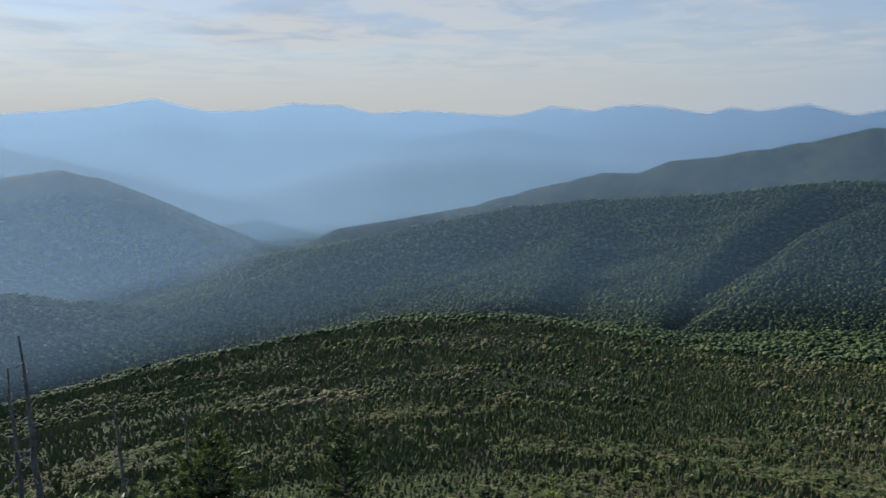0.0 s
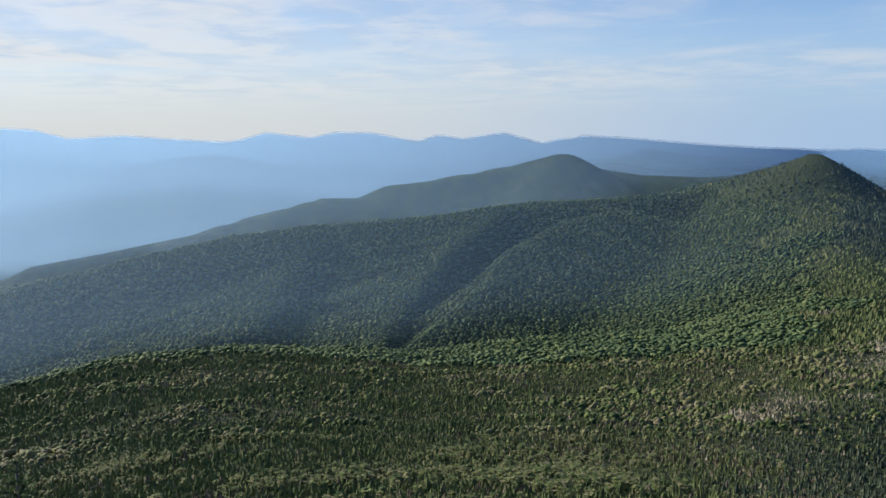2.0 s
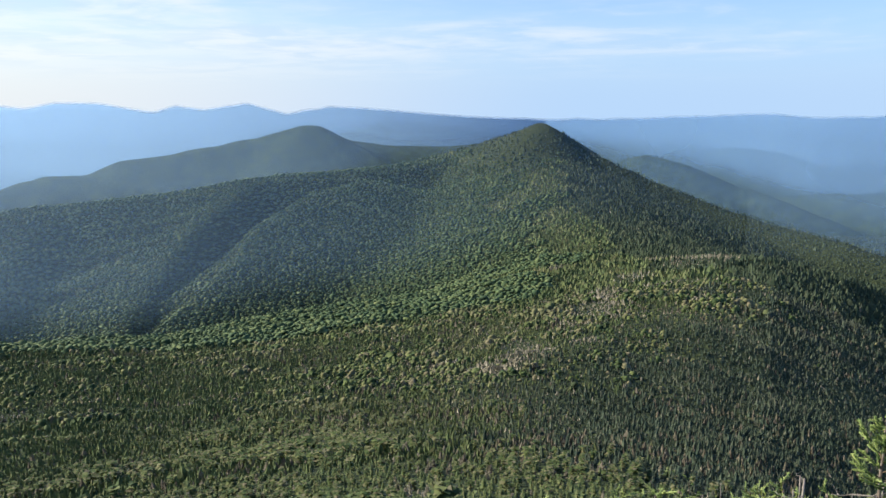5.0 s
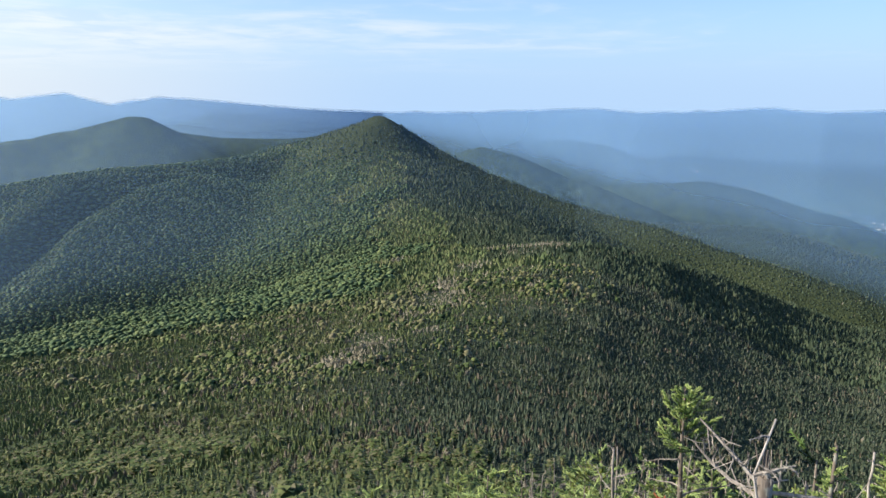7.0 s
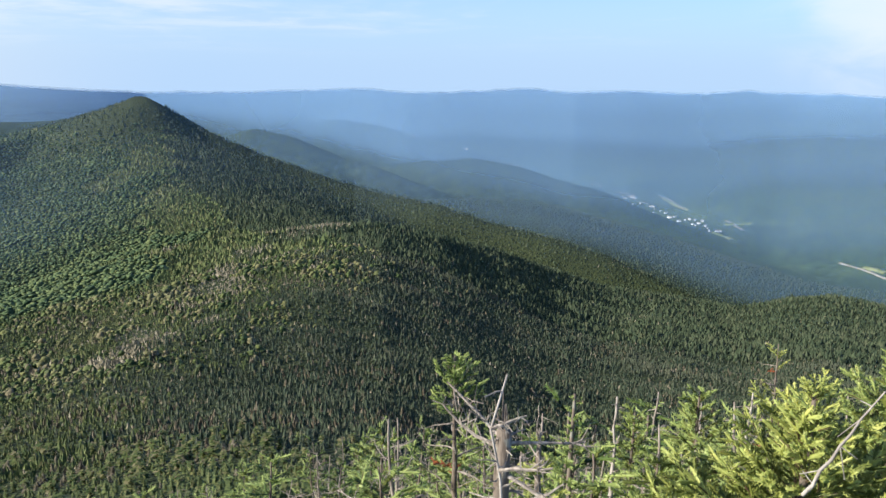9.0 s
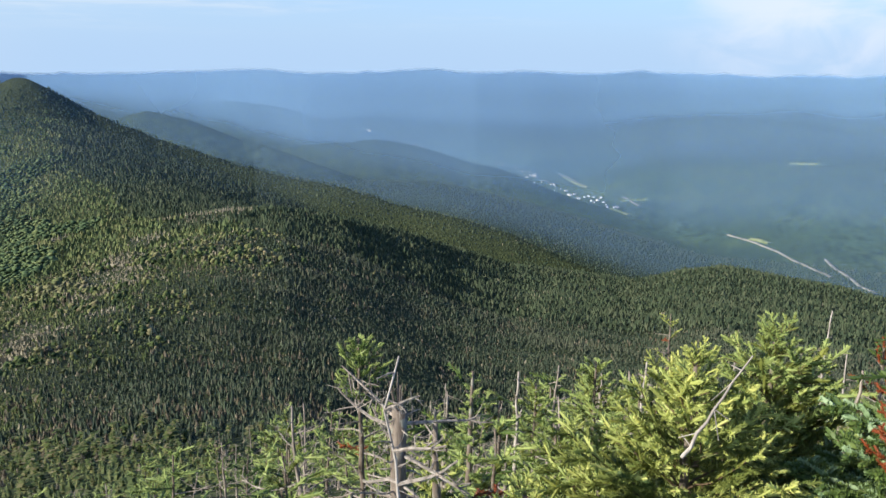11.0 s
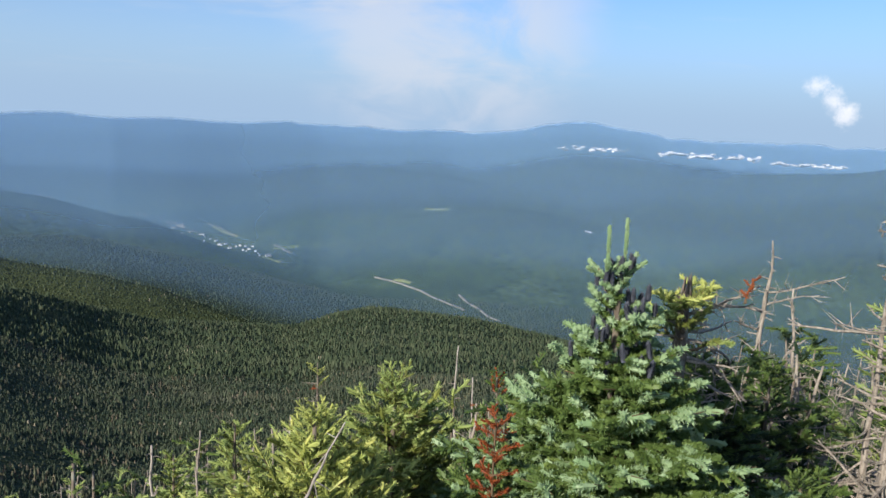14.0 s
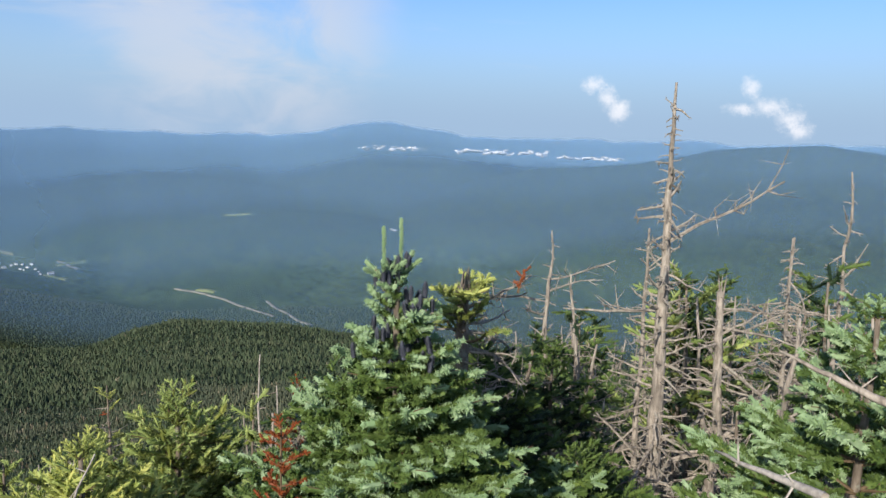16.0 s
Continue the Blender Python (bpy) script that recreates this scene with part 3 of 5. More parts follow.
# ---------- the forest ----------
def tuft_proto(rng, n, slim=0.24, dome=False, size=0.34, tiers=1, sides=4):
    """Verts and triangles of a tree of unit height, a slim core and many small tufts set round it in a cone or a dome."""
    verts, tris = [], []
    for tier in range(tiers):
        z0, z1 = tier / tiers * 0.8 + 0.02, min(1.0, (tier + 1.5) / tiers)
        w = slim * 0.6 * (1 - 0.8 * z0)
        k0 = len(verts)
        verts.append((rng.normal(0, 0.02), rng.normal(0, 0.02), z1))
        for q in range(sides):
            a = 2 * math.pi * (q + rng.uniform(-0.3, 0.3)) / sides
            verts.append((w * rng.uniform(0.7, 1.25) * math.cos(a), w * rng.uniform(0.7, 1.25) * math.sin(a), z0 + rng.uniform(-0.06, 0.06)))
        tris += [(k0, k0 + 1 + q, k0 + 1 + (q + 1) % sides) for q in range(sides)]
    for k in range(n):
        f = (k + rng.uniform(0, 1)) / n
        if dome:
            z = 0.15 + 0.8 * (1 - f * f * 0.9)
            w = slim * math.sqrt(max(0.05, 1 - ((z - 0.3) / 0.75) ** 2)) * rng.uniform(0.6, 1.05)
        else:
            z = 1 - 0.93 * f ** 0.8
            w = slim * (0.08 + 0.92 * (1 - z)) * rng.uniform(0.6, 1.15)
        a = 2.4 * k + rng.uniform(-0.7, 0.7)
        c, d = math.cos(a), math.sin(a)
        t = slim * size * rng.uniform(0.7, 1.4) * (1.25 if dome else 0.75 + 0.6 * f)
        k0 = len(verts)
        up = t * rng.uniform(0.6, 1.3)
        verts += [(c * w * 0.45 - d * t, d * w * 0.45 + c * t, z + up * rng.uniform(-0.2, 0.6)), (c * w * 0.45 + d * t, d * w * 0.45 - c * t, z + up * rng.uniform(-0.2, 0.6)),
                  (c * (w + t * 0.7), d * (w + t * 0.7), z + up * rng.uniform(-0.9, 0.9))]
        tris.append((k0, k0 + 1, k0 + 2))
    return np.array(verts), np.array(tris)


def crown_proto(rng, sides=5):
    """A rounded, lumpy broadleaf crown of unit height."""
    verts = [(rng.normal(0, 0.06), rng.normal(0, 0.06), 1.0)]
    for z, w in ((0.78, 0.33), (0.3, 0.5)):
        for q in range(sides):
            a = 2 * math.pi * (q + rng.uniform(-0.3, 0.3)) / sides + z * 2
            verts.append((w * rng.uniform(0.7, 1.25) * math.cos(a), w * rng.uniform(0.7, 1.25) * math.sin(a), z + rng.uniform(-0.14, 0.14)))
    tris = []
    for q in range(sides):
        p = (q + 1) % sides
        tris += [(0, 1 + q, 1 + p), (1 + q, 1 + sides + q, 1 + p), (1 + p, 1 + sides + q, 1 + sides + p)]
    return np.array(verts), np.array(tris)


def spire_proto(rng, tiers, sides, slim=0.2):
    """A narrow conifer of unit height: ragged skirts of boughs, one above another."""
    verts, tris = [], []
    for t in range(tiers):
        z0, z1 = t / tiers * 0.92, min(1.0, (t + 1.7) / tiers)
        w = slim * (1 - 0.82 * t / tiers)
        k = len(verts)
        verts.append((rng.normal(0, 0.012), rng.normal(0, 0.012), z1))
        for q in range(sides * 2):
            a = math.pi * (q + rng.uniform(-0.3, 0.3)) / sides
            out = w * (rng.uniform(0.85, 1.4) if q % 2 else rng.uniform(0.35, 0.6))
            verts.append((out * math.cos(a), out * math.sin(a), z0 + (rng.uniform(-0.07, 0.0) if q % 2 else rng.uniform(0.02, 0.12))))
        n = sides * 2
        tris += [(k, k + 1 + q, k + 1 + (q + 1) % n) for q in range(n)]
    return np.array(verts), np.array(tris)


def scatter(rng, r0, r1, gap, grow=0.0):
    """Places between two distances with about that gap, only where the ground can be seen from the summit."""
    out_x, out_y = [], []
    r = r0
    while r < r1:
        g = gap + grow * (r - r0)
        a0, a1 = radians(-36), radians(148)
        n = int((a1 - a0) * r / g)
        a = a0 + (np.arange(n) + rng.uniform(-0.5, 0.5, n)) / n * (a1 - a0)
        rr = r + rng.uniform(-0.5, 0.5, n) * g
        out_x.append(rr * np.sin(a)), out_y.append(rr * np.cos(a))
        r += g
    return np.concatenate(out_x), np.concatenate(out_y)


def sight_lines():
    """For each bearing, the steepest elevation met up to each distance."""
    a = np.radians(np.arange(-38, 152, 0.5))
    r = np.geomspace(2.0, 3000, 170)
    rr, aa = np.meshgrid(r, a, indexing="ij")
    t = (land(rr * np.sin(aa), rr * np.cos(aa)) - EYE) / rr
    return a, r, np.maximum.accumulate(t, axis=0)


SIGHT = sight_lines()


def in_sight(x, y, z_top):
    a, r, m = SIGHT
    i = np.clip(np.round((np.arctan2(x, y) - a[0]) / (a[1] - a[0])).astype(int), 0, len(a) - 1)
    j = np.clip(np.searchsorted(r, np.hypot(x, y)) - 2, 0, len(r) - 1)
    return (z_top - EYE) / np.hypot(x, y) > m[j, i] - 0.002


def plant(name, x, y, high, wide, protos, mat, rng, label, category="forest", sink=0.05, smooth=False):
    """One mesh of many trees, of uneven heights, widths and turns."""
    z = land(x, y)
    # the rocky top of the first peak stays bare
    keep = in_sight(x, y, z + high) & (np.hypot(x - 1005, y - 974) > 34)
    x, y, z, high, wide = x[keep], y[keep], z[keep], high[keep], wide[keep]
    pick = rng.integers(0, len(protos), len(x))
    V, T, base = [], [], 0
    for k, (pv, pt) in enumerate(protos):
        s = pick == k
        n = int(s.sum())
        if not n:
            continue
        a = rng.uniform(0, 2 * math.pi, n)
        c, d = np.cos(a)[:, None], np.sin(a)[:, None]
        px, py, pz = pv[:, 0][None], pv[:, 1][None], pv[:, 2][None]
        w, h = wide[s][:, None], high[s][:, None]
        lean = rng.normal(0, 0.04, (2, n, 1))
        vx = (px * c - py * d) * w + x[s][:, None] + lean[0] * pz * h
        vy = (px * d + py * c) * w + y[s][:, None] + lean[1] * pz * h
        vz = pz * h + z[s][:, None] - sink * h
        V.append(np.stack([vx, vy, vz], -1).reshape(-1, 3))
        T.append((pt[None] + (np.arange(n) * len(pv))[:, None, None] + base).reshape(-1, 3))
        base += n * len(pv)
    ob = new(name, raw_mesh(name, np.concatenate(V), np.concatenate(T), smooth))
    ob.data.materials.append(mat)
    tagged(ob, label, category, kind="stuff")
    return ob


def bearing_of(x, y):
    return np.degrees(np.arctan2(x, y)), np.hypot(x, y)


# bare patches of bleached dead trees along the crest: bearing, distance, half size in metres
BLEACHED = [(47.1, 560, 13), (56.2, 515, 20), (58.3, 520, 14), (54.3, 545, 13), (50.9, 405, 13), (50.1, 344, 12), (49.5, 246, 7), (44.3, 252, 8), (52.6, 460, 15)]


def bleached(x, y):
    out = np.zeros(x.shape)
    for az, d, s in BLEACHED:
        px, py = d * math.sin(radians(az)), d * math.cos(radians(az))
        # stretched along the line of sight, as the ground is seen slanting
        along = ((x - px) * px + (y - py) * py) / d
        across = ((x - px) * py - (y - py) * px) / d
        out = np.maximum(out, 1.15 - np.hypot(across / s, along / (s * 2.2)))
    return out


def build_forest():
    rng = np.random.default_rng(4)
    near = [tuft_proto(rng, 22, slim=0.27, size=0.28, tiers=3, sides=5) for _ in range(6)]
    mid = [spire_proto(rng, 3, 4) for _ in range(10)]
    low = [spire_proto(rng, 2, 4) for _ in range(10)]
    far = [spire_proto(rng, 1, 3, slim=0.26) for _ in range(8)]
    crowns = [crown_proto(rng, 4) for _ in range(10)]
    spikes = [spire_proto(rng, 2, 3, slim=0.13) for _ in range(6)]

    def zone(r0, r1, gap, grow, protos, bushes):
        x, y = scatter(rng, r0, r1, gap, grow)
        az, r = bearing_of(x, y)
        # the lit western flank and crest carry lighter yellow-green scrub, the eastern flank spruce darkened for shade
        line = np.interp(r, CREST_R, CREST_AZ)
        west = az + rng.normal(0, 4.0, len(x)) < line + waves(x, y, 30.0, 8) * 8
        pale = bleached(x, y) + waves(x, y, 12.0, 9) * 0.6
        # the crest itself is the driest
        pale = pale + 0.55 * np.exp(-((az - line + 3.0) / 4.5) ** 2) * np.clip((r - 110) / 120, 0, 1) * (waves(x, y, 25.0, 17, 2) > -0.1)
        patch = (pale > 0.35) & (rng.random(len(x)) < np.clip(0.4 + pale, 0, 0.92))
        stray = rng.random(len(x)) < np.where(west & (az > 34), 0.07, 0.012)
        dead = patch | stray
        size = np.exp(rng.normal(0, 0.22, len(x))) * (1 + 0.55 * waves(x, y, 14.0, 6))
        h = np.interp(r, [20, 62, 150, 420], [0.70, 0.86, 1.2, 2.1]) * size * np.where(west, 0.86, 0.92)
        w = h * rng.uniform(0.85, 1.35, len(x)) * np.where(west, 1.6, 1.3)
        gone = waves(x, y, 7.0, 14, 2) + rng.normal(0, 0.2, len(x)) > 0.55
        h[gone] *= 0.45
        # clumps of birch scrub, stands of fir and dry brown trees change from place to place
        clump = waves(x, y, 16.0, 31, 3) + 0.5 * waves(x, y, 60.0, 33, 2) + rng.normal(0, 0.22, len(x))
        brown = waves(x, y, 11.0, 35, 3) + rng.normal(0, 0.3, len(x)) > np.where(west & (az > 34), 0.48, 0.6)
        birch = west & (clump > np.interp(az, [0, 30, 45], [0.36, 0.14, 0.02])) & ~dead & ~brown
        fir = west & ~birch & ~dead & ~brown
        brown &= ~dead
        h[birch] *= 1.1
        w[birch] *= 0.85
        w[fir] *= np.where(az[fir] < 28, 1.15, 0.9)
        for nm, sel, kind, mat, label in (("spruce_forest", ~west & ~dead & ~brown, protos, SHADED_SPRUCE, "spruce and fir forest, darkened in colour on the shaded mountain flank"),
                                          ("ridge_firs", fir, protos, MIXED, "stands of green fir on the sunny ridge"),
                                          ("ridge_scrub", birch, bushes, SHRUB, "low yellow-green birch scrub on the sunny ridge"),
                                          ("dry_firs", brown, protos, DRY, "dry brown and grey firs among the green")):
            if sel.sum():
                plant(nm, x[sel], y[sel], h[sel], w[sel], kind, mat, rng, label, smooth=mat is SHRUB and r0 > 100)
        thin = [tuft_proto(rng, 22, slim=0.12, size=0.24, tiers=2, sides=4) for _ in range(4)] if r0 < 55 else spikes
        for sel, kind, label in ((patch, thin, "bleached patches of low dry scrub along the crest"), (stray & ~patch, thin, "bleached grey dead firs standing among the scrub")):
            if sel.sum():
                plant("bleached_trees", x[sel], y[sel], h[sel] * 0.7, w[sel] * 1.5, kind, DEAD, rng, label)

    zone(20.0, 62.0, 0.74, 0.006, near, [tuft_proto(rng, 36, slim=0.36, dome=True, size=0.24, tiers=2, sides=5) for _ in range(6)])
    zone(62.0, 150.0, 0.84, 0.0052, mid, [tuft_proto(rng, 22, slim=0.38, dome=True, size=0.28, tiers=1, sides=5) for _ in range(6)])
    zone(150.0, 420.0, 1.34, 0.0038, low, [crown_proto(rng, 6) for _ in range(8)])
    # beyond: broadleaf crowns to the west, conifers to the east
    x, y = scatter(rng, 420.0, 1800.0, 3.1, 0.0032)
    az, r = bearing_of(x, y)
    leafy = (az < 46 + waves(x, y, 60.0, 8) * 8) & (land(x, y) < -95 + 35 * waves(x, y, 150.0, 12) + rng.normal(0, 12, len(x)))
    h = 2.7 * np.exp(rng.normal(0, 0.22, len(x))) * (1 + (r - 420) / 2400)
    pale = (bleached(x, y) + waves(x, y, 12.0, 9) * 0.6 > 0.35) & (rng.random(len(x)) < 0.9)
    plant("broadleaf_forest", x[leafy & ~pale], y[leafy & ~pale], h[leafy & ~pale] * 0.85, h[leafy & ~pale] * 1.75, crowns, LEAFY, rng, "green broadleaf forest crowns on the mountain side", smooth=True)
    s = ~leafy & ~pale
    alpine = ~leafy & ~pale & (land(x, y) + 25 * waves(x, y, 120.0, 19) > -88) & (r > 650)
    plant("spruce_forest", x[alpine], y[alpine], h[alpine] * 0.85, h[alpine] * 1.55, far, HIGH_AND_SHADED, rng, "dark low spruce forest on the high mountain slopes")
    s = s & ~alpine
    # lighter foliage colour stands for sunlight west of this line, darker for shade east
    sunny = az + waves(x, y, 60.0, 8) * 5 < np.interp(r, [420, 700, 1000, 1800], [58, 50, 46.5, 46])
    plant("mixed_forest", x[s & sunny], y[s & sunny], h[s & sunny] * 0.85, h[s & sunny] * 1.6, far, MIXED, rng, "green mixed spruce and birch forest, lighter in colour on the sunny mountain side")
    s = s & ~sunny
    plant("spruce_forest", x[s], y[s], h[s] * 0.95, h[s] * 1.5, far, HIGH_AND_SHADED, rng, "spruce forest, darkened in colour on the shaded mountain side")
    plant("bleached_trees", x[pale], y[pale], h[pale] * 0.8, h[pale] * 1.2, spikes, DEAD, rng, "bleached grey dead firs along the crest")


build_forest()



# ---------- near trees: tools ----------
def leaf_material(name, young, old, rough=0.5):
    """Needles: waxy, letting a little light through, each shoot with its own shade."""
    m, n = material(name)
    g = n.add("ShaderNodeNewGeometry")
    r = g.outputs["Random Per Island"]
    c = n.mix(r, rgb(*old), rgb(*young))
    c = n.mix(n.ramp(n.noise(g.outputs["Position"], 9.0, 2.0), 0.35, 0.7), c, rgb(*[0.6 * a + 0.4 * b for a, b in zip(old, young)]))
    b = n.add("ShaderNodeBsdfPrincipled", {"Base Color": c, "Roughness": rough, "Specular IOR Level": 0.35})
    t = n.add("ShaderNodeBsdfTranslucent", {"Color": c})
    both = n.add("ShaderNodeMixShader", {0: 0.27, 1: b.outputs[0], 2: t.outputs[0]})
    n.add("ShaderNodeOutputMaterial", {0: both.outputs[0]})
    return m


def wood_material(name, dark, light, lichen=0.0):
    m, n = material(name)
    p = n.add("ShaderNodeTexCoord").outputs["Object"]
    long = n.vmath("MULTIPLY", p, (1.0, 1.0, 0.22))
    fibre = n.noise(long, 70.0, 5.0, 0.65)
    blotch = n.noise(p, 7.0, 4.0)
    c = n.mix(n.ramp(fibre, 0.3, 0.7), rgb(*dark), rgb(*light))
    c = n.mix(n.math("MULTIPLY", n.ramp(blotch, 0.45, 0.65), 0.55), c, rgb(*[v * 0.55 for v in dark]))
    if lichen:
        c = n.mix(n.math("MULTIPLY", n.ramp(n.noise(p, 26.0, 4.0), 0.55, 0.66), lichen), c, rgb(0.34, 0.36, 0.30))
    finish(n, c, 0.88, n.math("ADD", fibre, n.math("MULTIPLY", blotch, 0.7)), 0.7, 0.006, spec=0.15)
    return m


FIR_TIP = leaf_material("fir_needles_new", (0.48, 0.61, 0.36), (0.20, 0.33, 0.14))
FIR_OLD = leaf_material("fir_needles_old", (0.20, 0.28, 0.07), (0.055, 0.11, 0.03))
SPRUCE_TIP = leaf_material("spruce_needles_new", (0.74, 0.72, 0.22), (0.32, 0.42, 0.12))
SPRUCE_OLD = leaf_material("spruce_needles_old", (0.34, 0.36, 0.085), (0.07, 0.12, 0.03))
THICKET_TIP = leaf_material("thicket_needles_new", (0.54, 0.60, 0.20), (0.20, 0.30, 0.09))
# needles with shade put into their colour, for shaded and backlit firs
SHADED_FIR = leaf_material("fir_needles_shade", (0.05, 0.085, 0.035), (0.015, 0.035, 0.015))
RUST = leaf_material("dead_rust_needles", (0.42, 0.12, 0.035), (0.24, 0.055, 0.02))
BARK = wood_material("grey_fir_bark", (0.14, 0.11, 0.085), (0.27, 0.225, 0.18), lichen=0.5)
GREY_WOOD = wood_material("weathered_grey_wood", (0.20, 0.17, 0.14), (0.47, 0.41, 0.345), lichen=0.25)
PALE_WOOD = wood_material("bleached_wood", (0.36, 0.32, 0.28), (0.56, 0.51, 0.45))
TWIG = wood_material("brown_twig", (0.11, 0.075, 0.045), (0.20, 0.145, 0.09))
CONE_SKIN = wood_material("dark_cone_scales", (0.055, 0.06, 0.08), (0.15, 0.16, 0.20))


def shoot_proto(rng, n, length=1.0, thick=0.30, width=0.09, flat=0.55, cup=0.75, core=0.13):
    """A needled twig of unit length along +x: a brush of packed needles and small blades standing out of it all round."""
    verts, tris = [], []
    sides, rings = 5, ((0.0, 0.55), (0.3, 1.0), (0.75, 1.05), (1.0, 0.75))
    for s, w in rings:
        for q in range(sides):
            a = 2 * math.pi * (q + rng.uniform(-0.3, 0.3)) / sides
            verts.append((s * length, core * w * rng.uniform(0.75, 1.25) * math.cos(a), core * w * rng.uniform(0.75, 1.25) * math.sin(a)))
    verts.append((length * 1.12, 0.0, 0.0))
    for k in range(len(rings) - 1):
        for q in range(sides):
            a, b = k * sides + q, k * sides + (q + 1) % sides
            tris += [(a, b, b + sides), (a, b + sides, a + sides)]
    e = (len(rings) - 1) * sides
    tris += [(e + q, e + (q + 1) % sides, len(verts) - 1) for q in range(sides)]
    for i in range(n):
        s = (i + rng.uniform(0, 1)) / n
        a = rng.uniform(0, 2 * math.pi)
        dy, dz = math.cos(a), math.sin(a) * flat + 0.15
        q = math.hypot(dy, dz) + 1e-6
        dy, dz = dy / q, dz / q
        L = thick * rng.uniform(0.8, 1.15) * (1.0 if s < 0.8 else 1.25 - 0.55 * s)
        b = np.array([s * length, dy * core * 0.6, dz * core * 0.6])
        tip = np.array([s * length + L * cup, dy * L * 0.8, dz * L * 0.8])
        side = np.cross(tip - b, (rng.normal(), rng.normal(), rng.normal()))
        side = side / (np.linalg.norm(side) + 1e-9) * width * 0.5
        k = len(verts)
        verts += [tuple(b + side), tuple(b - side), tuple(tip)]
        tris.append((k, k + 1, k + 2))
    return np.array(verts), np.array(tris)


class Soup:
    """Collects triangles of several materials into one mesh."""

    def __init__(self):
        self.v, self.t, self.m, self.n = [], [], [], 0

    def add(self, verts, tris, mat):
        self.v.append(np.asarray(verts, float))
        self.t.append(np.asarray(tris, np.int64) + self.n)
        self.m.append(np.full(len(tris), mat, np.int32))
        self.n += len(verts)

    def tube(self, pts, radii, mat, sides=6):
        pts = [np.asarray(p, float) for p in pts]
        rings = []
        for i, p in enumerate(pts):
            d = pts[min(i + 1, len(pts) - 1)] - pts[max(i - 1, 0)]
            d = d / (np.linalg.norm(d) + 1e-9)
            u = np.cross(d, (0.31, 0.87, 0.38) if abs(d[1]) < 0.8 else (1, 0, 0.2))
            u /= np.linalg.norm(u)
            w = np.cross(d, u)
            a = np.arange(sides) * 2 * math.pi / sides
            rings.append(p + radii[i] * (np.cos(a)[:, None] * u + np.sin(a)[:, None] * w))
        verts = np.concatenate(rings + [pts[-1][None]])
        tris = []
        for k in range(len(pts) - 1):
            for s in range(sides):
                a, b, c, d = k * sides + s, k * sides + (s + 1) % sides, (k + 1) * sides + (s + 1) % sides, (k + 1) * sides + s
                tris += [(a, b, c), (a, c, d)]
        e = (len(pts) - 1) * sides
        tris += [(e + s, e + (s + 1) % sides, len(verts) - 1) for s in range(sides)]
        self.add(verts, tris, mat)

    def shoot(self, proto, at, way, up, size, thick, mat):
        pv, pt = proto
        x = np.asarray(way, float)
        x = x / (np.linalg.norm(x) + 1e-9)
        y = np.cross(up, x)
        y /= np.linalg.norm(y) + 1e-9
        z = np.cross(x, y)
        v = np.asarray(at) + pv[:, :1] * size * x + pv[:, 1:2] * thick * y + pv[:, 2:3] * thick * z
        self.add(v, pt, mat)

    def mesh(self, name, mats, smooth=False):
        me = raw_mesh(name, np.concatenate(self.v), np.concatenate(self.t), smooth)
        for m in mats:
            me.materials.append(m)
        me.polygons.foreach_set("material_index", np.concatenate(self.m))
        return me


def part(name, me, parent, label="", at=None):
    ob = new(name, me)
    ob.parent = parent
    if at is not None:
        ob.matrix_local = at
    if label:
        ob["label"] = label
    return ob


def root(name, x, y, label, category, group="", sink=0.03, turn=0.0):
    """An Empty on the ground that carries a thing's parts."""
    ob = new(name)
    ob.empty_display_size = 0.2
    ob.matrix_world = pose(x, y, float(land(np.array([x]), np.array([y]))[0]) - sink, 0, 0, turn)
    return tagged(ob, label, category, group)


SHOOT_RNG = np.random.default_rng(11)
FINE = [shoot_proto(SHOOT_RNG, 38, thick=0.37, width=0.085, cup=0.28, flat=1.0, core=0.135) for _ in range(5)]
ROUND = [shoot_proto(SHOOT_RNG, 50, thick=0.36, width=0.10, flat=1.0, cup=0.4, core=0.15) for _ in range(5)]
MIDDLE = [shoot_proto(SHOOT_RNG, 28, thick=0.42, width=0.075, flat=0.9, cup=0.42, core=0.105) for _ in range(5)]
COARSE = [shoot_proto(SHOOT_RNG, 18, thick=0.42, width=0.09, flat=0.9, cup=0.45, core=0.09) for _ in range(5)]


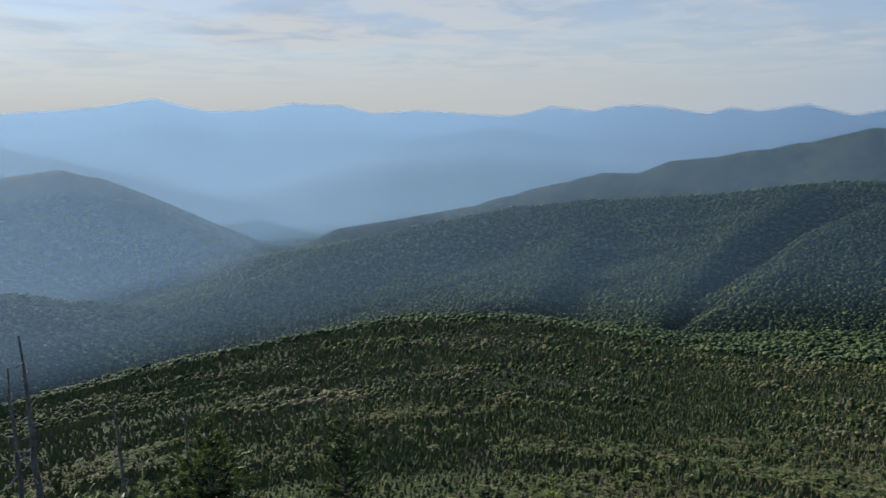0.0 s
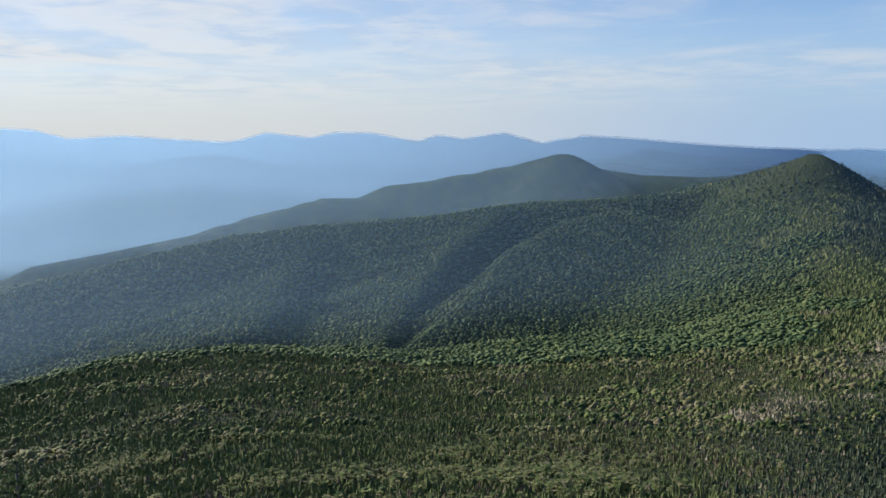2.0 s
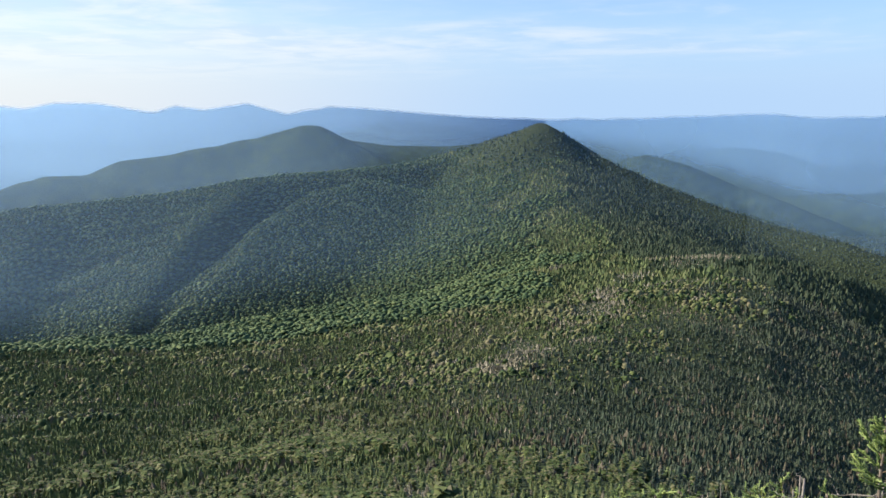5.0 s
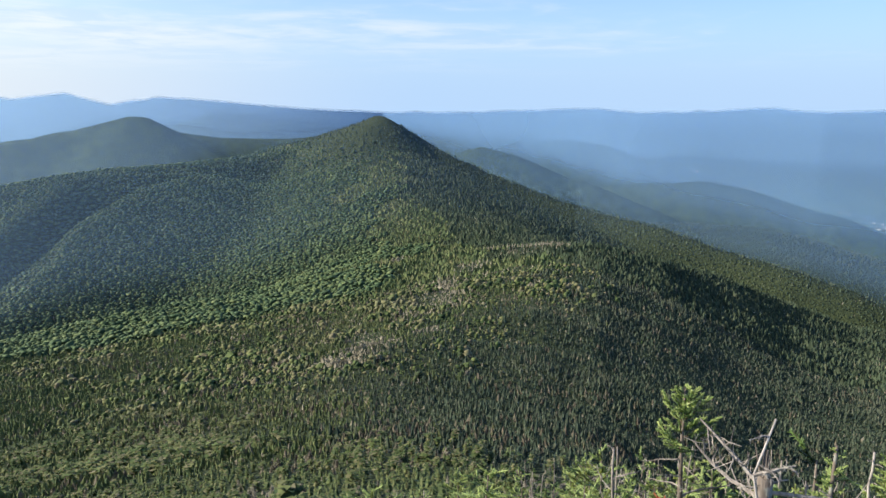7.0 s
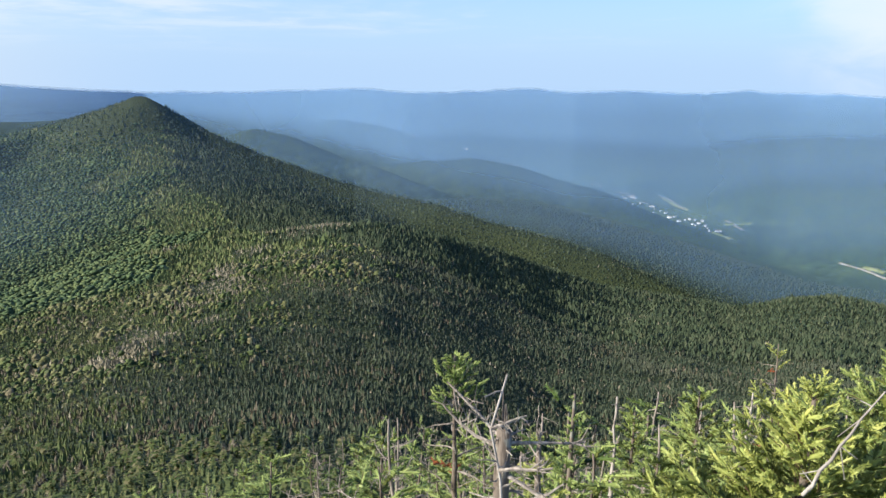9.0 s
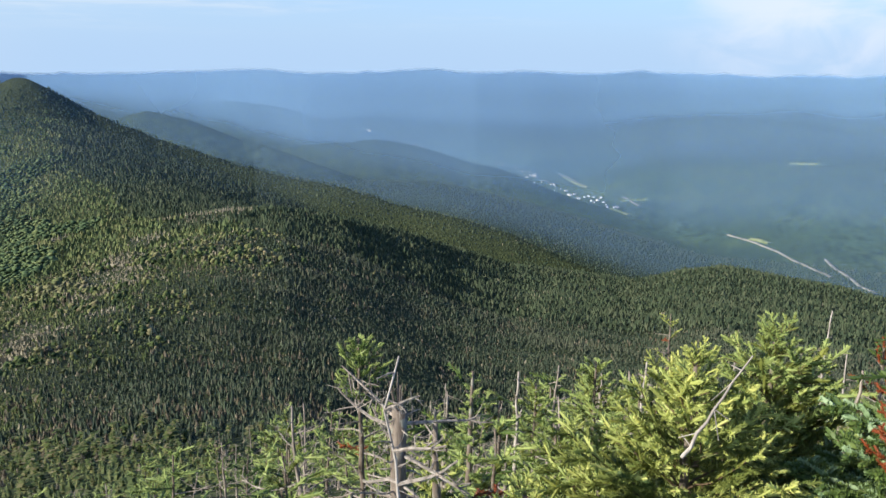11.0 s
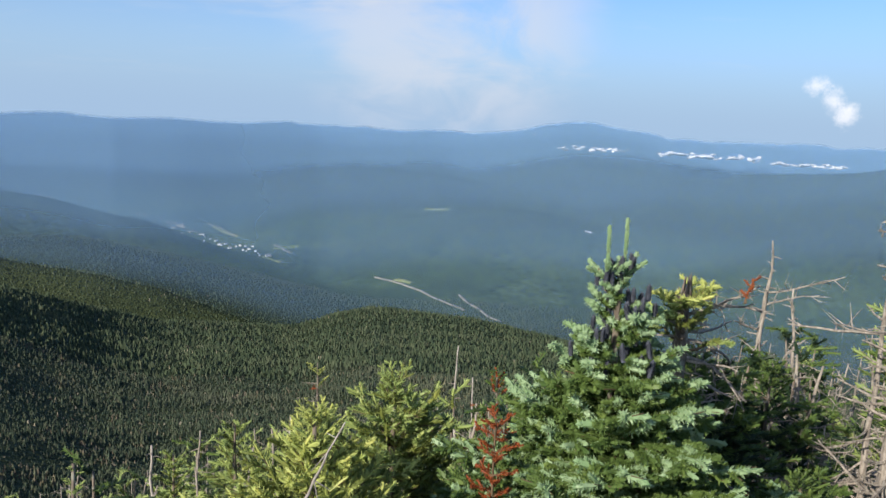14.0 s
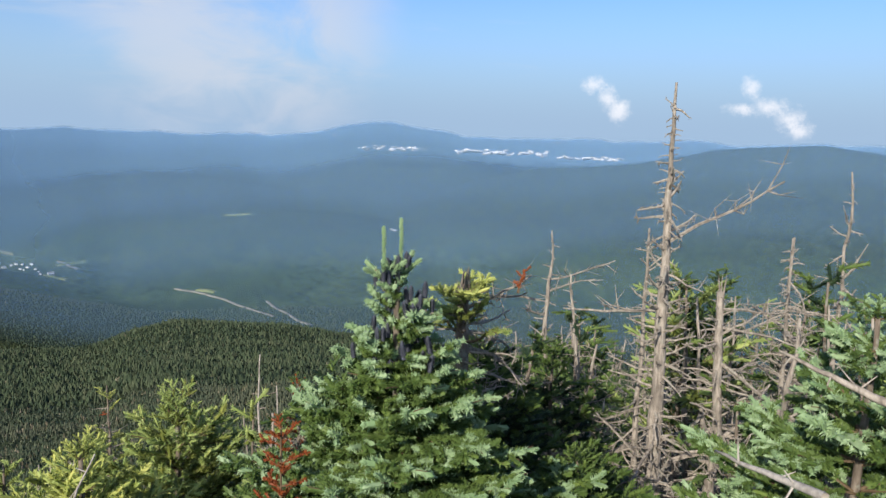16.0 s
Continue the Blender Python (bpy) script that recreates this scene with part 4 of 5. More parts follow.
def bough_mesh(rng, length, protos, mats, shoot=0.085, lift=0.12, spread=0.55, bare=0.25, thick=None, end_new=0.45, wood=0.006, fill=1.0):
    """A flat spray of needled twigs along +x from the stem. mats: twig, old needles, new needles."""
    s = Soup()
    thick = thick or shoot * 0.95
    n = 7
    axis = [np.array([length * k / n, rng.normal(0, 0.012) * length, lift * length * (k / n) ** 2 + rng.normal(0, 0.006)]) for k in range(n + 1)]
    s.tube(axis, [wood * (1 - 0.75 * k / n) for k in range(n + 1)], 0, 5)

    def along(f):
        k = min(int(f * n), n - 1)
        return axis[k] + (axis[k + 1] - axis[k]) * (f * n - k)

    def needle_line(a, b, new_from):
        d = b - a
        L = np.linalg.norm(d)
        count = max(1, int(round(L / shoot * fill)))
        for k in range(count):
            f = k / count
            at = a + d * f
            size = L / count * 1.15
            mat = 2 if f >= new_from and rng.random() < 0.9 else 1
            s.shoot(protos[rng.integers(len(protos))], at, d / L + rng.normal(0, 0.10, 3), (0, 0, 1), size, thick * rng.uniform(0.85, 1.15), mat)

    # the needled axis
    for k in range(int(bare * n), n):
        needle_line(axis[k], axis[k + 1], 0.0 if k >= n - 2 else 2.0)
    gap = shoot * 0.62 / max(fill, 0.5)
    f, side = bare, 1
    while f < 0.97:
        p = along(f)
        reach = spread * length * (1 - 0.72 * f) * rng.uniform(0.75, 1.15) * min(1.0, 0.45 + f * 1.6)
        reach = max(reach, shoot * 0.9)
        a = radians(rng.uniform(38, 58)) * side
        d = np.array([math.cos(a), math.sin(a), rng.uniform(-0.05, 0.25)])
        tip = p + d * reach
        s.tube([p, tip], [wood * 0.45, wood * 0.2], 0, 4)
        needle_line(p + d * reach * 0.12, tip, 1 - end_new if reach > shoot * 1.6 else 0.0)
        if reach > shoot * 2.2:
            for g in (0.4, 0.68):
                for ss in (1, -1):
                    q = p + d * reach * g
                    b = a + ss * radians(42)
                    e = q + np.array([math.cos(b), math.sin(b), rng.uniform(0, 0.25)]) * shoot * rng.uniform(0.8, 1.3)
                    needle_line(q, e, 0.0 if rng.random() < end_new + 0.12 else 2.0)
        f += gap / length * rng.uniform(0.8, 1.2)
        side = -side
    return s.mesh("bough", mats)


def dead_branch(rng, length, wood=0.008, twigs=4, curl=0.25, mat=0, soup=None):
    """A bare crooked branch along +x with short broken twigs."""
    s = soup or Soup()
    n = 7
    pts, p, d = [np.zeros(3)], np.zeros(3), np.array([1.0, 0.0, rng.uniform(-0.2, 0.25)])
    for k in range(n):
        d = d + rng.normal(0, curl, 3) * np.array([0.3, 0.7, 0.7])
        d /= np.linalg.norm(d)
        p = p + d * length / n
        pts.append(p)
    s.tube(pts, [wood * (1 - 0.7 * k / n) + 0.001 for k in range(n + 1)], mat, 5)
    for _ in range(twigs):
        k = rng.integers(1, n)
        a = pts[k]
        e = a + (pts[k + 1] - pts[k]) * 0.8 + rng.normal(0, 1, 3) * length * 0.13
        mid = (a + e) / 2 + rng.normal(0, 1, 3) * length * 0.03
        s.tube([a, mid, e], [wood * 0.4 + 0.0006, wood * 0.3 + 0.0005, 0.0006], mat, 4)
        for _ in range(2):
            e2 = mid + rng.normal(0, 1, 3) * length * 0.09
            s.tube([mid, e2], [wood * 0.22 + 0.0005, 0.0005], mat, 3)
    return s.mesh("branch", [GREY_WOOD])


def stem_mesh(rng, height, r0, r1, mat, bend=0.02, sides=9, broken=False, lean=(0, 0), name="trunk"):
    """A tapered, knotty, slightly crooked trunk."""
    s = Soup()
    n = max(8, int(height * 9))
    off = np.cumsum(rng.normal(0, bend * height / n, (n + 1, 2)), axis=0)
    pts, radii = [], []
    for k in range(n + 1):
        f = k / n
        pts.append(np.array([off[k, 0] + lean[0] * f * height, off[k, 1] + lean[1] * f * height, f * height]))
        flare = 1 + 0.5 * math.exp(-f * height / 0.12)
        radii.append((r0 + (r1 - r0) * f) * flare * rng.uniform(0.86, 1.14))
    s.tube(pts, radii, 0, sides)
    if broken:
        for _ in range(5):
            a = pts[-1] + rng.normal(0, r1 * 0.4, 3)
            s.tube([a - (0, 0, 0.03), a + (rng.normal(0, 0.01), rng.normal(0, 0.01), rng.uniform(0.03, 0.09))], [r1 * 0.4, 0.001], 0, 4)
    me = s.mesh(name, [mat], smooth=True)
    return me, pts


def at_stem(pts, f):
    k = min(int(f * (len(pts) - 1)), len(pts) - 2)
    g = f * (len(pts) - 1) - k
    return pts[k] + (pts[k + 1] - pts[k]) * g


def put_bough(parent, me, p, turn, rise, roll=0.0, name="bough", scale=1.0, label=""):
    m = Matrix.Translation(p) @ Euler((0, 0, radians(turn))).to_matrix().to_4x4() @ Euler((radians(roll), -radians(rise), 0)).to_matrix().to_4x4() @ Matrix.Scale(scale, 4)
    return part(name, me, parent, label, m)


def cone_mesh():
    """An upright dark fir cone: a barrel of overlapping scales."""
    bm = bmesh.new()
    rows, around = 9, 7
    for k in range(rows):
        f = k / (rows - 1)
        r = 0.0105 * (0.72 + 0.9 * f * (1 - f) + 0.22 * (1 - f)) * (1.0 if k < rows - 1 else 0.6)
        for s in range(around):
            a = 2 * math.pi * (s + 0.5 * (k % 2)) / around
            c, d = math.cos(a), math.sin(a)
            t = Vector((-d, c, 0))
            base = Vector((c * r * 0.55, d * r * 0.55, f * 0.055))
            lip = Vector((c * r * 1.12, d * r * 1.12, f * 0.055 + 0.0055))
            v = [bm.verts.new(q) for q in (base - t * r * 0.42, base + t * r * 0.42, lip + t * r * 0.3 + Vector((0, 0, 0.002)), lip - t * r * 0.3 + Vector((0, 0, 0.002)))]
            bm.faces.new(v)
    bmesh.ops.create_cone(bm, cap_ends=True, segments=8, radius1=0.008, radius2=0.004, depth=0.058, matrix=Matrix.Translation((0, 0, 0.029)))
    me = bpy.data.meshes.new("cone")
    bm.to_mesh(me)
    bm.free()
    me.materials.append(CONE_SKIN)
    return me


def spot(az, dist):
    return dist * math.sin(radians(az)), dist * math.cos(radians(az))


def base_height(x, y):
    return float(land(np.array([x]), np.array([y]))[0])


# ---------- the fir with cones ----------
def main_fir():
    rng = np.random.default_rng(21)
    x, y = 2.755, -1.435
    g = base_height(x, y)
    tree = root("balsam_fir", x, y, "young balsam fir with dark upright cones and pale new needles", "tree")
    top = 1.19 - g
    me, pts = stem_mesh(rng, top, 0.028, 0.008, BARK, bend=0.012)
    part("trunk", me, tree, "grey-brown bark")
    mats = [TWIG, FIR_OLD, FIR_TIP]
    sizes = [(0.10, 3), (0.18, 4), (0.27, 5), (0.38, 5), (0.50, 4), (0.62, 4)]
    protos = {L: [bough_mesh(rng, L, FINE, mats, shoot=0.040 if L < 0.3 else 0.044, thick=0.062, lift=0.16, wood=0.0055, end_new=0.3, bare=0.12) for _ in range(k)] for L, k in sizes}
    inner = [bough_mesh(rng, 0.2, FINE, [TWIG, FIR_OLD, FIR_OLD], shoot=0.05, thick=0.06, lift=0.1, bare=0.05) for _ in range(3)]
    cone = cone_mesh()

    def brush(a, b, thick, mat):
        a, b = np.array(a), np.array(b)
        n = max(2, int(np.linalg.norm(b - a) / 0.035))
        for k in range(n):
            leaders.shoot(ROUND[k % 5], a + (b - a) * k / n, (b - a) + rng.normal(0, 0.003, 3), (0.9, 0.3, 0.2), np.linalg.norm(b - a) / n * 1.1, thick, mat)
        leaders.tube([a, b], [0.0045, 0.003], 0, 5)

    # two needled leader shoots and a ring of side shoots below each
    for dx, dy, hh, k0 in ((0.012, -0.016, 0.145, 0), (-0.022, 0.052, 0.125, 1)):
        leaders = Soup()
        brush((0, 0, -0.07), (0.004, 0.0, hh), 0.034, 1)
        for k in range(5):
            a = 2 * math.pi * (k + 0.4 * k0) / 5 + rng.uniform(-0.25, 0.25)
            w, h = rng.uniform(0.05, 0.075), rng.uniform(0.03, 0.07)
            brush((0, 0, -0.03), (w * math.cos(a), w * math.sin(a), -0.03 + h), 0.044, 1)
        part("leader", leaders.mesh("leader", [TWIG, FIR_TIP]), tree, "pale upright leader shoot", Matrix.Translation(Vector(pts[-1]) + Vector((dx, dy, 0.0))))
    below, turn = 0.05, 20.0
    while below < 1.2:
        f = 1 - below / top
        want = 0.042 + 0.70 * min(1.0, below / 1.15) ** 1.22
        count = 4 if below < 0.2 else (6 if below < 0.5 else 7)
        for k in range(count):
            L = want * rng.uniform(0.8, 1.12)
            key = min(protos, key=lambda q: abs(q - L))
            me = protos[key][rng.integers(len(protos[key]))]
            a = turn + 360 * k / count + rng.uniform(-16, 16)
            rise = 38 - 36 * min(1, below / 0.6) + rng.uniform(-7, 9)
            p = Vector(at_stem(pts, f)) + Vector((0, 0, rng.uniform(-0.03, 0.03)))
            ob = put_bough(tree, me, p, a, rise, rng.uniform(-12, 12), scale=L / key)
            # cones stand along the upper boughs
            if 0.04 < below < 0.40:
                for c in range(rng.integers(1, 4)):
                    d = rng.uniform(0.3, 0.85) * L
                    way = Vector((math.cos(radians(a)) * math.cos(radians(rise)), math.sin(radians(a)) * math.cos(radians(rise)), math.sin(radians(rise))))
                    q = p + way * d + Vector((rng.normal(0, 0.012), rng.normal(0, 0.012), 0.016 + 0.16 * L * (d / L) ** 2))
                    sc = rng.uniform(0.72, 0.95)
                    part("cone", cone, ob, "dark purple-grey upright cone" if c == 0 else "", ob.matrix_basis.inverted() @ Matrix.Translation(q) @ Euler((rng.normal(0, 0.12), rng.normal(0, 0.12), rng.uniform(0, 6))).to_matrix().to_4x4() @ Matrix.Scale(sc, 4))
        if below > 0.3:
            for k in range(3):
                put_bough(tree, inner[k], Vector(at_stem(pts, f)), turn + 60 + 120 * k + rng.uniform(-30, 30), rng.uniform(-10, 25), rng.uniform(-20, 20), scale=rng.uniform(0.8, 1.3))
        turn += 37
        below += rng.uniform(0.055, 0.078)


main_fir()


# ---------- dense bushes beside the ledge ----------
def bush_tree(name, x, y, height, spread, seed, protos, mats, label, thick, shoot, sizes=(0.18, 0.3, 0.42), gap=0.07, dead_low=0.0, trunk_r=0.03, bare=0.12, per=6, rise_top=40, category="tree", fill=1.0):
    """A bushy conifer: trunk, whorls of boughs, and bare dead branches low down."""
    rng = np.random.default_rng(seed)
    tree = root(name, x, y, label, category)
    me, pts = stem_mesh(rng, height, trunk_r, 0.006, BARK, bend=0.03)
    part("trunk", me, tree)
    made = {L: [bough_mesh(rng, L, protos, mats, shoot=shoot, thick=thick, lift=0.2, wood=0.005, fill=fill, end_new=0.42) for _ in range(3)] for L in sizes}
    drys = [dead_branch(rng, 0.3) for _ in range(3)]
    z, turn = height * 0.985, 0.0
    while z > height * bare:
        f = z / height
        want = spread * (0.16 + 0.84 * min(1.0, (1 - f) * 1.9))
        for k in range(per):
            a = turn + 360 * k / per + rng.uniform(-22, 22)
            L = want * rng.uniform(0.7, 1.15)
            p = Vector(at_stem(pts, f))
            if rng.random() < dead_low * (1 - f) * 1.6:
                put_bough(tree, drys[rng.integers(3)], p, a, rng.uniform(-15, 20), 0, "dead_branch", L / 0.3)
                continue
            key = min(made, key=lambda q: abs(q - L))
            put_bough(tree, made[key][rng.integers(3)], p, a, rise_top * f * f + rng.uniform(-14, 12), rng.uniform(-18, 18), scale=L / key)
        turn += 41
        z -= gap * rng.uniform(0.8, 1.2)
    return tree


SPRUCE = [TWIG, SPRUCE_OLD, SPRUCE_TIP]
FIR = [TWIG, FIR_OLD, FIR_TIP]


# blue-green fir close at the right of the ledge, and yellow-green spruces
def near_bushes():
    green = [TWIG, SPRUCE_OLD, THICKET_TIP]
    bush_tree("balsam_fir", 1.86, -2.42, 1.62, 0.55, 31, FINE, FIR, "bushy balsam fir with rounded pale blue-green shoots", 0.060, 0.046, sizes=(0.2, 0.36, 0.5), gap=0.085, per=6, rise_top=30, bare=0.3)
    bush_tree("red_spruce", 2.74, -0.50, 1.36, 0.52, 32, MIDDLE, SPRUCE, "sunlit yellow-green spruce bush with bright new shoots", 0.048, 0.048, sizes=(0.2, 0.36, 0.5), gap=0.085, per=7, rise_top=52, bare=0.2)
    bush_tree("red_spruce", 3.37, -0.80, 1.52, 0.56, 33, MIDDLE, green, "dense rounded green spruce with dark shaded core", 0.050, 0.052, sizes=(0.2, 0.36, 0.5), gap=0.075, per=8, rise_top=45, bare=0.1)
    bush_tree("red_spruce", 2.36, -0.06, 0.88, 0.36, 34, MIDDLE, SPRUCE, "low yellow-green spruce bush in the sun", 0.055, 0.06, sizes=(0.2, 0.34), gap=0.085, per=6, bare=0.1)
    bush_tree("red_spruce", 2.16, 0.10, 1.06, 0.17, 30, MIDDLE, SPRUCE, "small bright yellow-green spruce at the foot of the dead top", 0.048, 0.05, sizes=(0.12, 0.22), gap=0.075, per=5, bare=0.2)
    bush_tree("balsam_fir", 3.45, -2.05, 1.42, 0.6, 35, MIDDLE, [TWIG, SHADED_FIR, FIR_OLD], "balsam fir with shade-darkened needles behind the coned fir", 0.066, 0.07, sizes=(0.22, 0.42), gap=0.075, per=7)
    bush_tree("balsam_fir", 2.95, -2.25, 1.0, 0.55, 36, MIDDLE, [TWIG, SHADED_FIR, FIR_OLD], "low fir with needles darkened for the shade of the snags", 0.066, 0.07, sizes=(0.22, 0.42), gap=0.085, per=7)
    bush_tree("balsam_fir", 4.15, -2.85, 1.45, 0.55, 29, MIDDLE, [TWIG, SHADED_FIR, FIR_OLD], "fir in shade-darkened green standing among grey dead stems", 0.068, 0.075, sizes=(0.22, 0.42), gap=0.085, per=6, dead_low=0.4)
    # small firs at the start of the walk, needles darkened for standing against the light
    bush_tree("balsam_fir", -1.24, 3.90, 1.42, 0.36, 37, MIDDLE, [TWIG, SHADED_FIR, SPRUCE_OLD], "bushy fir top, darkened as backlit, with browning shoots", 0.052, 0.055, sizes=(0.15, 0.3), gap=0.06, per=7, dead_low=0.2)
    bush_tree("balsam_fir", -0.61, 4.45, 1.50, 0.24, 38, MIDDLE, [TWIG, SHADED_FIR, FIR_OLD], "small pointed balsam fir top", 0.045, 0.05, sizes=(0.1, 0.2), gap=0.055, per=5, trunk_r=0.02)
    bush_tree("red_spruce", 0.72, 4.90, 1.02, 0.2, 39, MIDDLE, SPRUCE, "tip of a small pale spruce", 0.045, 0.05, sizes=(0.1, 0.2), gap=0.06, per=4, trunk_r=0.015)
    # thin half-bare firs along the edge
    half_bare("balsam_fir", 5.31, 1.64, -0.34, 41, 0.36, 0.26, [TWIG, FIR_OLD, THICKET_TIP], "half-bare fir with a tuft of green at its top")
    half_bare("balsam_fir", 2.82, 0.22, 0.56, 42, 0.11, 0.36, [TWIG, FIR_OLD, THICKET_TIP], "spindly young fir with rusty dead needles")
    half_bare("red_spruce", 9.69, -0.51, -1.32, 43, 0.42, 0.35, SPRUCE, "ragged half-dead spruce with wind-swept top", dense=0.45)
    half_bare("red_spruce", 4.96, -0.05, -0.20, 44, 0.30, 0.7, green, "small green spruce spire")
    half_bare("red_spruce", 5.55, 0.42, -0.62, 45, 0.24, 0.3, green, "nearly bare spruce stem with a few green tufts")
    half_bare("balsam_fir", 5.80, -1.79, -0.17, 46, 0.26, 0.4, [TWIG, RUST, FIR_OLD], "dying fir with rust-brown needles", dense=0.6)
    half_bare("red_spruce", 3.55, 0.02, 0.05, 47, 0.24, 0.75, green, "short green spruce below the ledge")
    half_bare("red_spruce", 4.90, -4.78, 0.60, 48, 0.34, 0.5, [TWIG, SHADED_FIR, FIR_OLD], "pointed spruce with shade-darkened needles behind the dead trees")
    half_bare("red_spruce", 5.00, -4.52, 0.58, 49, 0.36, 0.6, [TWIG, SHADED_FIR, FIR_OLD], "spruce in shade-darkened green crowded by dead trees")


def half_bare(name, x, y, top_z, seed, spread, green, mats, label, dense=1.0):
    """A thin tree whose lower branches are dead and whose top is green."""
    rng = np.random.default_rng(seed)
    h = top_z - base_height(x, y)
    tree = root(name, x, y, label, "tree")
    me, pts = stem_mesh(rng, h, 0.010 + 0.012 * h, 0.005, BARK, bend=0.05)
    part("trunk", me, tree)
    boughs = [bough_mesh(rng, L, MIDDLE, mats, shoot=0.06, thick=0.055, lift=0.25, wood=0.0045) for L in (0.12, 0.2, 0.3)]
    rust = bough_mesh(rng, 0.16, COARSE, [TWIG, RUST, RUST], shoot=0.06, thick=0.05)
    drys = [dead_branch(rng, 0.3, wood=0.006) for _ in range(4)]
    z, turn = h * 0.98, 0.0
    while z > 0.15 * h:
        f = z / h
        turn += 137 + rng.uniform(-25, 25)
        p = Vector(at_stem(pts, f))
        L = spread * (0.25 + 0.75 * min(1, (1 - f) * 3)) * rng.uniform(0.7, 1.2)
        if f > 1 - green and rng.random() < dense:
            k = min(range(3), key=lambda q: abs((0.12, 0.2, 0.3)[q] - L))
            put_bough(tree, boughs[k], p, turn, 30 * f + rng.uniform(-10, 15), rng.uniform(-20, 20), scale=L / (0.12, 0.2, 0.3)[k])
            z -= 0.022
        elif rng.random() < 0.12:
            put_bough(tree, rust, p, turn, rng.uniform(-20, 10), 0, "rusty_bough", 1.0, "dead rust-orange needles")
            z -= 0.05
        else:
            put_bough(tree, drys[rng.integers(4)], p, turn, rng.uniform(-20, 25), rng.uniform(-90, 90), "dead_branch", L / 0.3 * rng.uniform(0.6, 1.1))
            z -= 0.04 if h < 2 else 0.055


def snag(x, y, top_z, r0, seed, label, top=(0, 0), mat=None, step=0.05, reach=0.16, arms=(), broken=False, from_f=0.12, wood=0.005, r1=0.006, bend=0.05):
    """A standing dead tree: crooked trunk, many broken twigs, and a few long arms (height share, turn, rise, length)."""
    rng = np.random.default_rng(seed)
    h = top_z - base_height(x, y)
    tree = root("dead_tree", x, y, label, "dead tree", "dead trees on the summit ledge", turn=0)
    me, pts = stem_mesh(rng, h, r0, r1, mat or GREY_WOOD, bend=bend, sides=10, broken=broken, lean=(top[0] / h, top[1] / h))
    part("trunk", me, tree)
    drys = {q: [dead_branch(rng, q, wood=wood * k, twigs=t) for _ in range(4)] for q, k, t in ((0.07, 0.9, 2), (0.14, 1.1, 3), (0.28, 1.5, 5))}
    z, turn = h * (0.97 if not broken else 0.99), 0.0
    while z > from_f * h:
        f = z / h
        turn += 137.5 + rng.uniform(-30, 30)
        L = reach * (0.25 + 0.75 * min(1, (1 - f) * 2.2)) * rng.choice([0.5, 0.8, 1.2, 1.8], p=[0.3, 0.3, 0.28, 0.12])
        key = min(drys, key=lambda q: abs(q - L))
        put_bough(tree, drys[key][rng.integers(4)], Vector(at_stem(pts, f)), turn, rng.uniform(-25, 30), rng.uniform(-180, 180), "twig", max(L / key, 0.7))
        z -= step * rng.uniform(0.6, 1.4)
    for f, turn, rise, L in arms:
        big = dead_branch(rng, L, wood=wood * 1.7, twigs=8, curl=0.2)
        put_bough(tree, big, Vector(at_stem(pts, f)), turn, rise, rng.uniform(-180, 180), "branch", 1.0, "long bare grey branch")
    return tree


near_bushes()
# turn: degrees from +x towards +y
snag(3.50, -3.09, 1.86, 0.056, 51, "tall weathered grey dead fir bristling with broken twigs", top=(0.17, -0.11), step=0.0125, reach=0.15, bend=0.04,
     arms=((0.72, -112, 22, 0.62), (0.60, 60, -10, 0.5), (0.42, -60, 5, 0.6), (0.36, 120, -12, 0.55), (0.30, -20, 5, 0.5)), wood=0.0055)
snag(3.80, -3.20, 1.12, 0.026, 52, "thin grey dead fir with ragged twigs", step=0.03, reach=0.16, wood=0.004)
stub = snag(3.085, -1.815, 1.02, 0.040, 53, "broken-topped fir with few yellow-green boughs remaining", step=0.016, reach=0.26, broken=True, r1=0.026, mat=BARK, from_f=0.45,
            arms=((0.97, -75, 14, 0.36), (0.95, -100, 18, 0.30), (0.92, -60, 2, 0.40), (0.90, -85, -4, 0.42), (0.93, 70, 14, 0.22), (0.86, -70, -8, 0.40)), wood=0.0042)


def stub_boughs():
    rng = np.random.default_rng(86)
    h = 1.02 - base_height(3.085, -1.815)
    greens = [bough_mesh(rng, 0.16, MIDDLE, [TWIG, SPRUCE_OLD, tip], shoot=0.042, thick=0.046, bare=0.35) for tip in (SPRUCE_TIP, THICKET_TIP, SPRUCE_TIP)]
    rusty = bough_mesh(rng, 0.10, MIDDLE, [TWIG, RUST, RUST], shoot=0.036, thick=0.036)
    # a flat crown of boughs just under the broken top
    for k in range(22):
        put_bough(stub, greens[k % 3], Vector((0, 0, h - rng.uniform(0.0, 0.2))), 137 * k, rng.uniform(5, 38), 0, "bough", rng.uniform(0.7, 1.25))
    put_bough(stub, rusty, Vector((-0.10, -0.17, h + 0.0)), -60, 60, 0, "rusty_bough", 0.9, "dead rust-orange needles")


stub_boughs()
snag(5.77, -3.86, 0.82, 0.05, 54, "bent dead snag with a crooked arm", step=0.045, reach=0.16, top=(0.05, 0.02), mat=GREY_WOOD, bend=0.10,
     arms=((0.84, -98, 12, 0.55), (0.80, -85, 22, 0.4), (0.72, 95, 18, 0.3)))
snag(5.09, -3.63, 0.60, 0.028, 55, "slender grey dead stem with fine twigs", bend=0.09, step=0.035, reach=0.22)
